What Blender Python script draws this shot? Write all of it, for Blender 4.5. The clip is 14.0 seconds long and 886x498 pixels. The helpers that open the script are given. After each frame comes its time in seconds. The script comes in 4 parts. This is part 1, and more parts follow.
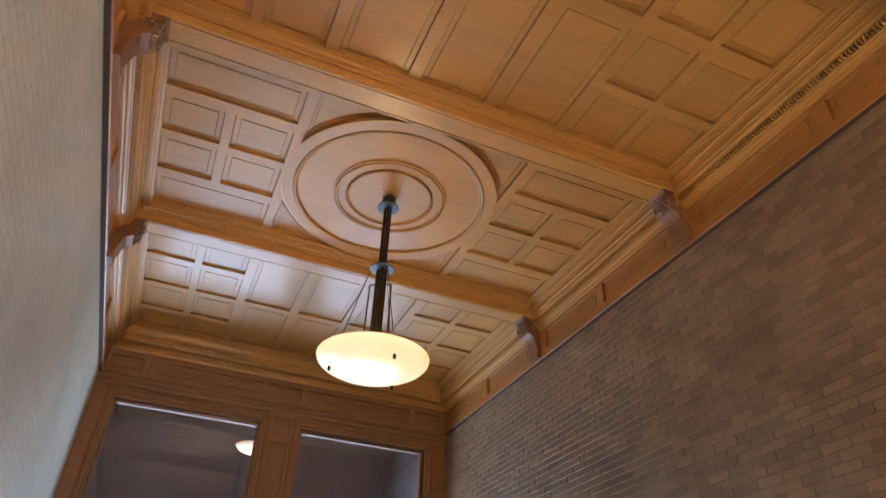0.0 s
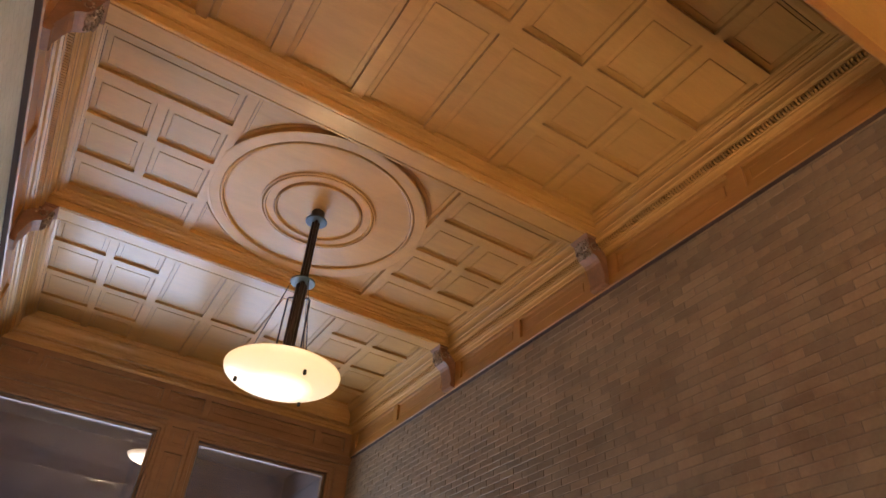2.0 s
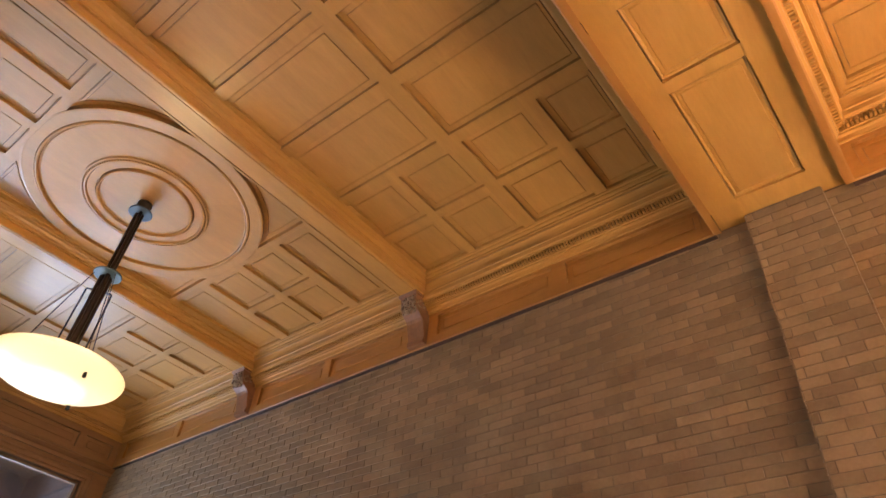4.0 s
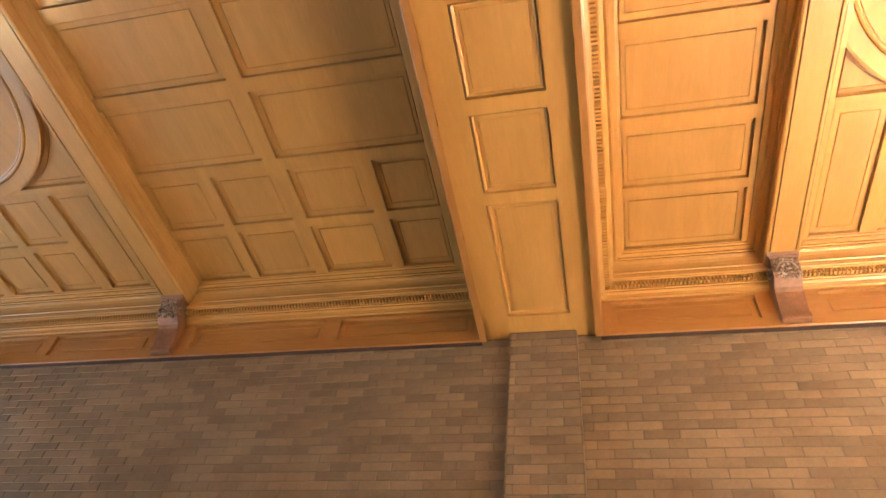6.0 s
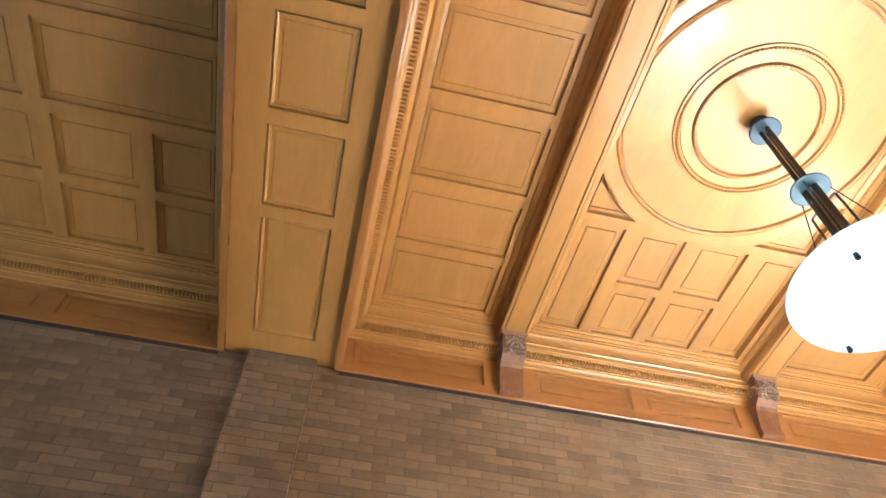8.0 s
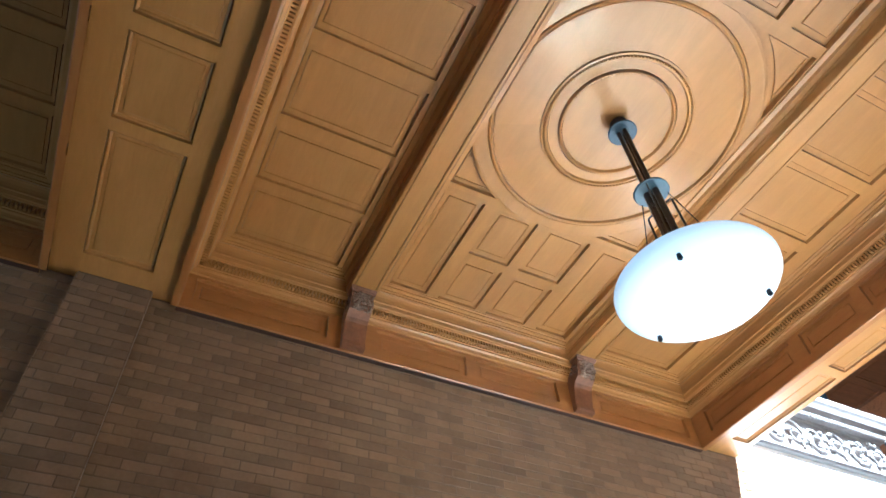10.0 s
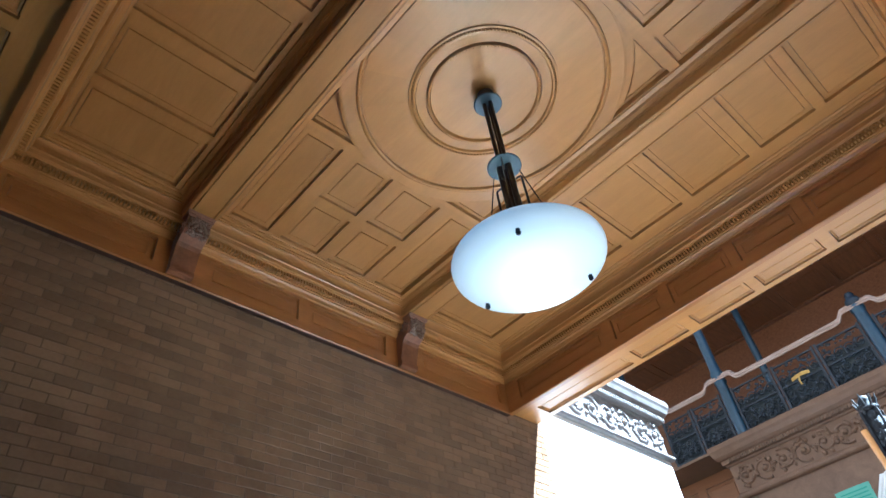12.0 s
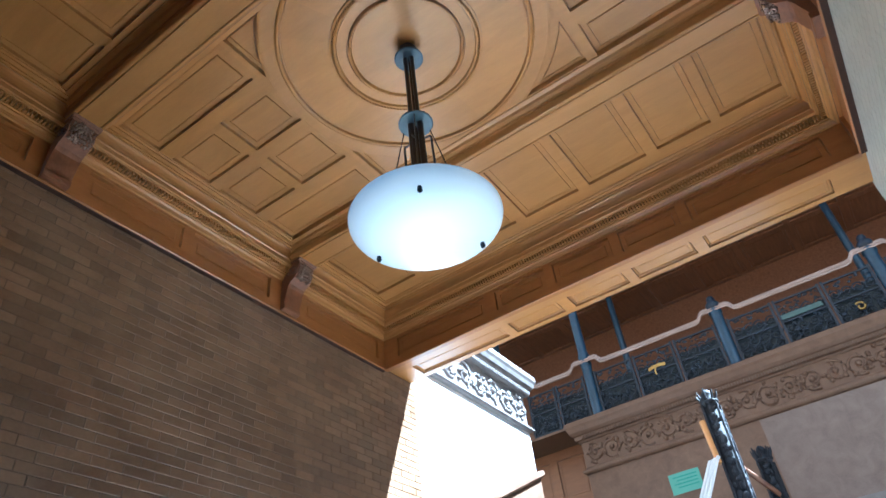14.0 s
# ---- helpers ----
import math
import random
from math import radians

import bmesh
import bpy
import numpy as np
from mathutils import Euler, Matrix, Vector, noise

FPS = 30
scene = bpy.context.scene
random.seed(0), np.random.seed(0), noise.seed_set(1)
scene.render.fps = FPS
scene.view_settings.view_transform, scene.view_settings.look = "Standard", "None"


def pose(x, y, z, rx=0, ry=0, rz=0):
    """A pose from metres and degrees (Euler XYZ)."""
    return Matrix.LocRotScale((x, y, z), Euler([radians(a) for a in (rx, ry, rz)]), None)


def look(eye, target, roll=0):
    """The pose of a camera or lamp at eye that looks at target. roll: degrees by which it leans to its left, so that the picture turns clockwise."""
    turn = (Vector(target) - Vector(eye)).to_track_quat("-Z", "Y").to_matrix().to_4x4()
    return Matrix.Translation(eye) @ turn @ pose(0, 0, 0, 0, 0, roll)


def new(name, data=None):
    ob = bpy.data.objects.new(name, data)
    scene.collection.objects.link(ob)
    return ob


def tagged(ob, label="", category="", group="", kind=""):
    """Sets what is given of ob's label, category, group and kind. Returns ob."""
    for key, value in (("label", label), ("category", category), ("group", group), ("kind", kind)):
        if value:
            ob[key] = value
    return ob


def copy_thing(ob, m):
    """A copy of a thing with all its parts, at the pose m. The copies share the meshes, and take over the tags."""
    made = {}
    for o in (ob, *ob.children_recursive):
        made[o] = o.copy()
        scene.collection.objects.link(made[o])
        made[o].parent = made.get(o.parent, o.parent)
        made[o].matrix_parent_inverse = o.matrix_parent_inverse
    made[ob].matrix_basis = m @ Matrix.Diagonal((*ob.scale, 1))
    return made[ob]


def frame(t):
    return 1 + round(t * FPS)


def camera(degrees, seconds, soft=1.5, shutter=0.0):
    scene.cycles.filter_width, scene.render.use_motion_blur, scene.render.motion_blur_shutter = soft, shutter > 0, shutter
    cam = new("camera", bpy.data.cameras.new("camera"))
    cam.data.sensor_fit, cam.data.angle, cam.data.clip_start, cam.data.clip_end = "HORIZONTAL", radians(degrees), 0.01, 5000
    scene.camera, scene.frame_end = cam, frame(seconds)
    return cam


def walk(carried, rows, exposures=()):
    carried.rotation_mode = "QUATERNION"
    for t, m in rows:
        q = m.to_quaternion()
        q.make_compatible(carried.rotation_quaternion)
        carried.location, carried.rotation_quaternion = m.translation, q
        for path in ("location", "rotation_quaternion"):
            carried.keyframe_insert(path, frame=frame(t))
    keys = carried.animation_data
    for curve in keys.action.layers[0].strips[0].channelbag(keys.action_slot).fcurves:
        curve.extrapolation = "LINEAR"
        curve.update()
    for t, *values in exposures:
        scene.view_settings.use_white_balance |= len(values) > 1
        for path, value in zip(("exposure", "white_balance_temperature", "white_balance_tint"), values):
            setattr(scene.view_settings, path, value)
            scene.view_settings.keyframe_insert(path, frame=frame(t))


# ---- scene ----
cam = camera(67.4, 14.0, soft=1.6)
PATH = [
    (0, (-1.336, 0.085, 1.643), (-0.72, 1.596, 2.799), 2.2),
    (0.5, (-1.282, 0.06, 1.629), (-0.648, 1.552, 2.801), 2.2),
    (1, (-1.281, 0.076, 1.627), (-0.6, 1.534, 2.815), 2.5),
    (1.5, (-1.282, 0.085, 1.624), (-0.551, 1.502, 2.831), 3.4),
    (2, (-1.303, 0.081, 1.627), (-0.522, 1.453, 2.856), 3.9),
    (2.5, (-1.315, 0.072, 1.642), (-0.477, 1.389, 2.892), 3.7),
    (5, (-1.413, 0.033, 1.748), (-0.173, 0.735, 3.152), 7.2),
    (5.5, (-1.427, 0.045, 1.746), (-0.161, 0.602, 3.191), 7.8),
    (6, (-1.426, 0.032, 1.736), (-0.152, 0.446, 3.221), 9.0),
    (6.5, (-1.437, 0.02, 1.717), (-0.161, 0.277, 3.236), 9.5),
    (7, (-1.445, -0.007, 1.716), (-0.18, 0.085, 3.263), 7.3),
    (7.5, (-1.454, -0.019, 1.7), (-0.223, -0.099, 3.275), 4.7),
    (7.8, (-1.458, -0.032, 1.696), (-0.248, -0.21, 3.279), 2.8),
    (8, (-1.457, -0.041, 1.696), (-0.26, -0.277, 3.281), 2.0),
    (10.5, (-1.434, -0.039, 1.664), (-0.318, -0.809, 3.134), -5.8),
    (11, (-1.423, -0.046, 1.687), (-0.348, -0.928, 3.125), -6.7),
    (11.5, (-1.438, -0.061, 1.673), (-0.41, -1.041, 3.081), -7.3),
    (12, (-1.442, -0.079, 1.663), (-0.467, -1.157, 3.037), -8.2),
    (12.5, (-1.428, -0.074, 1.646), (-0.514, -1.247, 2.984), -9.3),
    (13, (-1.419, -0.078, 1.633), (-0.557, -1.326, 2.937), -9.6),
    (13.5, (-1.416, -0.081, 1.621), (-0.584, -1.372, 2.903), -8.4),
    (14, (-1.429, -0.092, 1.624), (-0.627, -1.425, 2.881), -7.1),
]
EXPOSE = [(0.0, 5.7, 6950, 17), (2.5, 5.65, 7400, 19), (5.0, 6.25, 7000, 11), (6.5, 6.25, 6000, 3), (7.5, 6.0, 5150, -2), (8.2, 5.58, 4900, -4), (10.5, 4.40, 4600, -3),
          (12.0, 3.88, 4500, -3), (14.0, 3.80, 4400, -3)]
walk(cam, [(t, look(eye, target, roll)) for t, eye, target, roll in PATH], EXPOSE)

# ---- light ----
world = bpy.data.worlds.new("sky")
scene.world = world
world.use_nodes = True
sky = world.node_tree.nodes.new("ShaderNodeTexSky")
sky.sky_type, sky.sun_disc = "NISHITA", False
sky.sun_elevation, sky.sun_rotation = radians(54), radians(239)
world.node_tree.links.new(sky.outputs[0], world.node_tree.nodes["Background"].inputs[0])
world.node_tree.nodes["Background"].inputs[1].default_value = 0.007


def area(name, at, to, sx, sy, watts, colour):
    data = bpy.data.lights.new(name, "AREA")
    data.shape, data.size, data.size_y, data.energy, data.color = "RECTANGLE", sx, sy, watts, colour
    ob = new(name, data)
    ob.matrix_world = look(at, to)
    return ob


# sun through the glass roof of the light well
sun = new("sun", bpy.data.lights.new("sun", "SUN"))
sun.data.energy, sun.data.angle, sun.data.color = 5.0, radians(0.6), (1.0, 0.95, 0.88)
sun.matrix_world = look((-5.0, -3.0, 8.0), (0, 0, 0))
# daylight of the street in the arch beyond the entrance
area("entrance_daylight", (0, 11.7, 1.7), (0, 0, 1.0), 4.8, 3.2, 18, (0.50, 0.72, 1.0))


# ---- materials ----
def nodes_of(name):
    m = bpy.data.materials.new(name)
    m.use_nodes = True
    t = m.node_tree
    return m, t, t.nodes["Principled BSDF"]


def node(t, kind, **values):
    n = t.nodes.new(kind)
    for k, v in values.items():
        n.inputs[k].default_value = v
    return n


def surface(name, dark, light, rough=0.5, scale=(1, 1, 1), size=6.0, spread=0.25, metal=0.0, bump=0.1, coat=0.0, fine=60.0, per_object=False):
    """Two-scale noise between two colours, with a tone of its own for each loose piece or object."""
    m, t, b = nodes_of(name)
    co = t.nodes.new("ShaderNodeTexCoord")
    mp = node(t, "ShaderNodeMapping", Scale=scale)
    t.links.new(co.outputs["Object"], mp.inputs["Vector"])
    big = node(t, "ShaderNodeTexNoise", Scale=size, Detail=5.0, Roughness=0.6, Distortion=0.6)
    small = node(t, "ShaderNodeTexNoise", Scale=fine, Detail=3.0, Roughness=0.6)
    for n in (big, small):
        t.links.new(mp.outputs[0], n.inputs["Vector"])
    mixed = node(t, "ShaderNodeMath")
    mixed.operation = "MULTIPLY_ADD"
    mixed.inputs[1].default_value = 0.35
    t.links.new(small.outputs["Fac"], mixed.inputs[0])
    t.links.new(big.outputs["Fac"], mixed.inputs[2])
    ramp = node(t, "ShaderNodeValToRGB")
    ramp.color_ramp.elements[0].position, ramp.color_ramp.elements[1].position = 0.42, 0.95
    ramp.color_ramp.elements[0].color, ramp.color_ramp.elements[1].color = (*dark, 1), (*light, 1)
    t.links.new(mixed.outputs[0], ramp.inputs[0])
    rnd = t.nodes.new("ShaderNodeObjectInfo" if per_object else "ShaderNodeNewGeometry")
    tone = node(t, "ShaderNodeMapRange")
    tone.inputs["To Min"].default_value, tone.inputs["To Max"].default_value = 1 - spread, 1 + spread
    t.links.new(rnd.outputs["Random" if per_object else "Random Per Island"], tone.inputs["Value"])
    hsv = node(t, "ShaderNodeHueSaturation")
    t.links.new(tone.outputs[0], hsv.inputs["Value"])
    t.links.new(ramp.outputs[0], hsv.inputs["Color"])
    t.links.new(hsv.outputs[0], b.inputs["Base Color"])
    rr = node(t, "ShaderNodeMapRange")
    rr.inputs["To Min"].default_value, rr.inputs["To Max"].default_value = max(rough - 0.1, 0.05), min(rough + 0.12, 1)
    t.links.new(big.outputs["Fac"], rr.inputs["Value"])
    t.links.new(rr.outputs[0], b.inputs["Roughness"])
    b.inputs["Metallic"].default_value = metal
    b.inputs["Coat Weight"].default_value = coat
    b.inputs["Coat Roughness"].default_value = 0.2
    bp = node(t, "ShaderNodeBump", Strength=bump, Distance=0.004)
    t.links.new(mixed.outputs[0], bp.inputs["Height"])
    t.links.new(bp.outputs[0], b.inputs["Normal"])
    return m


WOOD_D, WOOD_L = (0.375, 0.168, 0.033), (0.465, 0.218, 0.049)
wood_x = surface("varnished_oak_along_x", WOOD_D, WOOD_L, 0.48, (0.7, 4, 4), 2.6, 0.05, bump=0.006, coat=0.6, fine=16)
wood_y = surface("varnished_oak_along_y", WOOD_D, WOOD_L, 0.48, (4, 0.7, 4), 2.6, 0.05, bump=0.006, coat=0.6, fine=16)
wood_screen = surface("red_stained_oak", (0.20, 0.086, 0.032), (0.265, 0.12, 0.047), 0.4, (0.7, 4, 4), 2.6, 0.05, bump=0.006, coat=0.3, fine=16)
frieze_x = surface("deep_oak_along_x", (0.295, 0.108, 0.019), (0.39, 0.157, 0.032), 0.48, (0.7, 4, 4), 2.6, 0.05, bump=0.006, coat=0.6, fine=16)
frieze_y = surface("deep_oak_along_y", (0.295, 0.108, 0.019), (0.39, 0.157, 0.032), 0.48, (4, 0.7, 4), 2.6, 0.05, bump=0.006, coat=0.6, fine=16)
# near-black tone for the shade in the gap under the frieze
gap_shade = surface("shadow_gap_dark", (0.03, 0.011, 0.004), (0.06, 0.022, 0.009), 0.85, (1, 1, 1), 4.0, 0.1, bump=0.03)
wood_dark = surface("stained_oak", (0.10, 0.038, 0.014), (0.22, 0.095, 0.04), 0.4, (7, 0.7, 7), 3.0, 0.1, bump=0.06, coat=0.3)
carved = surface("carved_oak", (0.13, 0.045, 0.016), (0.27, 0.105, 0.040), 0.5, (1, 1, 1), 9.0, 0.1, bump=0.35, coat=0.12)
carved_leaf = surface("polished_carved_oak", (0.16, 0.09, 0.06), (0.36, 0.24, 0.17), 0.16, (1, 1, 1), 9.0, 0.2, bump=0.5, coat=0.8)
teal_sheet = surface("teal_sheet", (0.006, 0.012, 0.018), (0.020, 0.032, 0.038), 0.5, size=2.5, spread=0.3, bump=0.1)
BRICK_D, BRICK_L = (0.160, 0.090, 0.047), (0.275, 0.172, 0.097)
brick_mat = surface("glazed_tan_brick", BRICK_D, BRICK_L, 0.34, (1, 1, 1), 2.2, 0.22, bump=0.25, fine=45)
brick_single = surface("glazed_tan_brick_single", BRICK_D, BRICK_L, 0.34, (1, 1, 1), 2.2, 0.22, bump=0.25, fine=45, per_object=True)
# west wall brick and mortar: grey of glancing daylight put into the base colour
sheen_brick = surface("glazed_brick_painted_sheen", (0.40, 0.39, 0.325), (0.60, 0.585, 0.50), 0.36, (1.0, 0.5, 0.5), 2.4, 0.04, bump=0.03, fine=45)
sheen_mortar = surface("sheen_mortar", (0.29, 0.275, 0.235), (0.42, 0.40, 0.35), 0.6, size=14, bump=0.3)
mortar = surface("brown_mortar", (0.10, 0.062, 0.038), (0.15, 0.098, 0.062), 0.9, size=14, bump=0.5)
glazed_white = surface("pale_glazed_brick", (0.50, 0.51, 0.52), (0.64, 0.65, 0.66), 0.35, size=3, spread=0.05, bump=0.2)
well_brick = surface("buff_well_brick", (0.15, 0.115, 0.085), (0.23, 0.18, 0.135), 0.6, size=3, spread=0.05, bump=0.3)
terracotta = surface("buff_terracotta", (0.092, 0.048, 0.026), (0.155, 0.090, 0.052), 0.5, size=7, spread=0.05, bump=0.35)
mauve_facing = surface("mauve_glazed_facing", (0.12, 0.086, 0.07), (0.19, 0.145, 0.125), 0.4, size=5, spread=0.05, bump=0.2)
pale_stone = surface("pale_terracotta", (0.125, 0.113, 0.112), (0.20, 0.184, 0.18), 0.45, size=7, spread=0.05, bump=0.35)
hall_tile = surface("buff_floor_tile", (0.21, 0.18, 0.14), (0.30, 0.26, 0.21), 0.4, size=1.5, spread=0.05, bump=0.1)
floor_mat = surface("grey_floor_tile", (0.095, 0.09, 0.082), (0.15, 0.143, 0.13), 0.35, size=1.5, spread=0.05, bump=0.1)
blue_iron = surface("blue_painted_iron", (0.012, 0.036, 0.072), (0.028, 0.066, 0.12), 0.35, size=6, spread=0.06, bump=0.1)
black_iron = surface("black_cast_iron", (0.002, 0.003, 0.006), (0.008, 0.010, 0.018), 0.78, size=12, spread=0.1, bump=0.4)
dark_iron = surface("blue_black_ironwork", (0.004, 0.008, 0.018), (0.012, 0.022, 0.042), 0.5, size=10, spread=0.2, bump=0.3)
steel_blue = surface("blued_steel", (0.03, 0.055, 0.085), (0.065, 0.10, 0.14), 0.38, size=8, spread=0.05, metal=0.3, bump=0.05)
bronze = surface("dark_bronze", (0.018, 0.012, 0.010), (0.05, 0.03, 0.022), 0.35, size=10, spread=0.1, metal=0.4, bump=0.1)
rail_wood = surface("polished_handrail", (0.30, 0.21, 0.175), (0.44, 0.33, 0.29), 0.12, (0.6, 6, 6), 4, 0.05, bump=0.04, coat=0.8)
paper = surface("green_paper", (0.13, 0.33, 0.26), (0.16, 0.38, 0.31), 0.8, size=3, spread=0.02, bump=0.05)
ink = surface("faded_ink", (0.05, 0.25, 0.2), (0.06, 0.28, 0.22), 0.8, size=3, spread=0.02, bump=0.0)
verdigris = surface("verdigris_plate", (0.045, 0.085, 0.085), (0.08, 0.13, 0.125), 0.5, size=6, spread=0.05, bump=0.1)
brass = surface("brass", (0.34, 0.22, 0.06), (0.5, 0.35, 0.12), 0.35, size=8, spread=0.05, metal=0.9, bump=0.05)
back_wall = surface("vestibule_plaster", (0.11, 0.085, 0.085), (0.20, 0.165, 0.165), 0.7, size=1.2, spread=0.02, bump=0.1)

glass_mat, _t, _b = nodes_of("window_glass")
_clear = node(_t, "ShaderNodeBsdfTransparent", Color=(0.80, 0.79, 0.82, 1))
_gloss = node(_t, "ShaderNodeBsdfGlossy", Color=(0.9, 0.9, 0.92, 1), Roughness=0.03)
_fres = node(_t, "ShaderNodeFresnel", IOR=1.75)
_mix = _t.nodes.new("ShaderNodeMixShader")
_t.links.new(_fres.outputs[0], _mix.inputs[0])
_t.links.new(_clear.outputs[0], _mix.inputs[1])
_t.links.new(_gloss.outputs[0], _mix.inputs[2])
_t.links.new(_mix.outputs[0], _t.nodes["Material Output"].inputs["Surface"])


def opal(name, colour, strength, reach=0.44, rim=0.2):
    m, t, b = nodes_of(name)
    b.inputs["Base Color"].default_value = (0.86, 0.87, 0.86, 1)
    b.inputs["Roughness"].default_value = 0.28
    b.inputs["Subsurface Weight"].default_value = 0.0
    co = t.nodes.new("ShaderNodeTexCoord")
    n = node(t, "ShaderNodeTexNoise", Scale=3.0, Detail=3.0)
    t.links.new(co.outputs["Object"], n.inputs["Vector"])
    # the bulbs stand over the middle of the dish, so it glows most there
    ln = node(t, "ShaderNodeVectorMath")
    ln.operation = "LENGTH"
    flat = node(t, "ShaderNodeVectorMath")
    flat.operation = "MULTIPLY"
    flat.inputs[1].default_value = (1, 1, 0)
    t.links.new(co.outputs["Object"], flat.inputs[0])
    t.links.new(flat.outputs[0], ln.inputs[0])
    fall = node(t, "ShaderNodeMapRange")
    fall.inputs["From Min"].default_value, fall.inputs["From Max"].default_value = 0.08, reach
    fall.inputs["To Min"].default_value, fall.inputs["To Max"].default_value = strength, strength * rim
    t.links.new(ln.outputs["Value"], fall.inputs["Value"])
    b.inputs["Emission Color"].default_value = (*colour, 1)
    t.links.new(fall.outputs[0], b.inputs["Emission Strength"])
    return m


opal_warm = opal("opal_glass_warm", (1.0, 0.74, 0.33), 0.085, 0.26, 0.18)
opal_cool = opal("opal_glass_cool", (0.80, 0.93, 1.0), 0.08)


def glow(name, strength):
    m, t, b = nodes_of(name)
    b.inputs["Emission Color"].default_value = (1.0, 0.80, 0.50, 1)
    b.inputs["Emission Strength"].default_value = strength
    return m


bulb_soft, bulb_bright = glow("bulb_glow", 1.5), glow("bulb_glow_bright", 12.0)


# ---- mesh building ----
class Mesh:
    def __init__(self):
        self.v, self.f = [], []

    def face(self, *points):
        n = len(self.v)
        self.v += [tuple(p) for p in points]
        self.f.append(tuple(range(n, n + len(points))))

    def box(self, x0, x1, y0, y1, z0, z1):
        n = len(self.v)
        self.v += [(x, y, z) for z in (z0, z1) for y in (y0, y1) for x in (x0, x1)]
        for q in ((0, 2, 3, 1), (4, 5, 7, 6), (0, 1, 5, 4), (2, 6, 7, 3), (0, 4, 6, 2), (1, 3, 7, 5)):
            self.f.append(tuple(n + i for i in q))

    def strip(self, rows, closed=False):
        """Quads between rows of equally many points."""
        n, w = len(self.v), len(rows[0])
        for r in rows:
            self.v += [tuple(p) for p in r]
        for a in range(len(rows) - 1):
            for b in range(w if closed else w - 1):
                c = (b + 1) % w
                self.f.append((n + a * w + b, n + a * w + c, n + (a + 1) * w + c, n + (a + 1) * w + b))

    def cap(self, points):
        self.face(*points)

    def lathe(self, cx, cy, profile, seg=32):
        self.strip([[(cx + r * math.cos(2 * math.pi * k / seg), cy + r * math.sin(2 * math.pi * k / seg), z) for k in range(seg)] for r, z in profile], True)

    def tube(self, points, r, seg=8, radii=None):
        points = [Vector(p) for p in points]
        rows = []
        for i, p in enumerate(points):
            d = (points[min(i + 1, len(points) - 1)] - points[max(i - 1, 0)]).normalized()
            a = d.cross(Vector((0, 0, 1)) if abs(d.z) < 0.9 else Vector((1, 0, 0))).normalized()
            b = d.cross(a)
            q = radii[i] if radii else r
            rows.append([p + q * (math.cos(2 * math.pi * k / seg) * a + math.sin(2 * math.pi * k / seg) * b) for k in range(seg)])
        self.strip(rows, True)
        self.cap(rows[0])
        self.cap(rows[-1])

    def ball(self, c, r, seg=8, rings=5, sx=1, sy=1, sz=1):
        rows = []
        for i in range(rings + 1):
            a = math.pi * (i + 0.02) / (rings + 0.04) - math.pi / 2
            rows.append([(c[0] + sx * r * math.cos(a) * math.cos(2 * math.pi * k / seg), c[1] + sy * r * math.cos(a) * math.sin(2 * math.pi * k / seg), c[2] + sz * r * math.sin(a)) for k in range(seg)])
        self.strip(rows, True)

    def data(self, name, material, smooth=False):
        me = bpy.data.meshes.new(name)
        me.from_pydata(self.v, [], self.f)
        bm = bmesh.new()
        bm.from_mesh(me)
        bmesh.ops.recalc_face_normals(bm, faces=bm.faces)
        bm.to_mesh(me)
        bm.free()
        me.materials.append(material)
        if smooth:
            me.polygons.foreach_set("use_smooth", [True] * len(me.polygons))
        me.update()
        return me


def thing(name, mesh, material, label, category, group="", kind="", smooth=False):
    return tagged(new(name, mesh.data(name, material, smooth)), label, category, group, kind)


def part(name, mesh, material, parent, label="", smooth=False):
    ob = new(name, mesh.data(name, material, smooth))
    ob.parent = parent
    return tagged(ob, label)


def base(name, label, category, group="", at=(0, 0, 0)):
    ob = new(name)
    ob.empty_display_size = 0.2
    ob.location = at
    return tagged(ob, label, category, group)


MOULD = [(0.0, 0.0), (0.001, 0.030), (0.007, 0.032), (0.010, 0.026), (0.048, 0.026), (0.050, 0.032), (0.053, 0.032), (0.055, 0.023)]


def coffer(mesh, place, u0, u1, v0, v1, panels, mould=MOULD, pieces=None):
    """A board in the plane place(u, v, depth) with sunk, moulded panels (u0, u1, v0, v1)."""
    us = sorted({round(a, 4) for a in (u0, u1, *[p[0] for p in panels], *[p[1] for p in panels])})
    vs = sorted({round(a, 4) for a in (v0, v1, *[p[2] for p in panels], *[p[3] for p in panels])})
    for a, b in zip(vs, vs[1:]):
        run = None
        for c, d in list(zip(us, us[1:])) + [(None, None)]:
            mid = None if c is None else ((c + d) / 2, (a + b) / 2)
            solid = mid is not None and not any(p[0] < mid[0] < p[1] and p[2] < mid[1] < p[3] for p in panels)
            if solid:
                run = (run[0], d) if run else (c, d)
            elif run:
                mesh.face(place(run[0], a, 0), place(run[1], a, 0), place(run[1], b, 0), place(run[0], b, 0))
                run = None
    for p in panels:
        rows = []
        for inset, depth in mould:
            w, x, y, z = p[0] + inset, p[1] - inset, p[2] + inset, p[3] - inset
            rows.append([place(w, y, depth), place(x, y, depth), place(x, z, depth), place(w, z, depth)])
        own = mesh if pieces is None else Mesh()
        own.strip(rows, True)
        own.face(*rows[-1])
        if pieces is not None:
            pieces.append(own)


# ---- setting ----
WALL, CEIL, BASE = 2.31, 5.60, 5.01
NORTH, SOUTH = 8.66, -4.86
B1, B2, B3, B4 = 3.50, 5.98, -1.33, -3.47
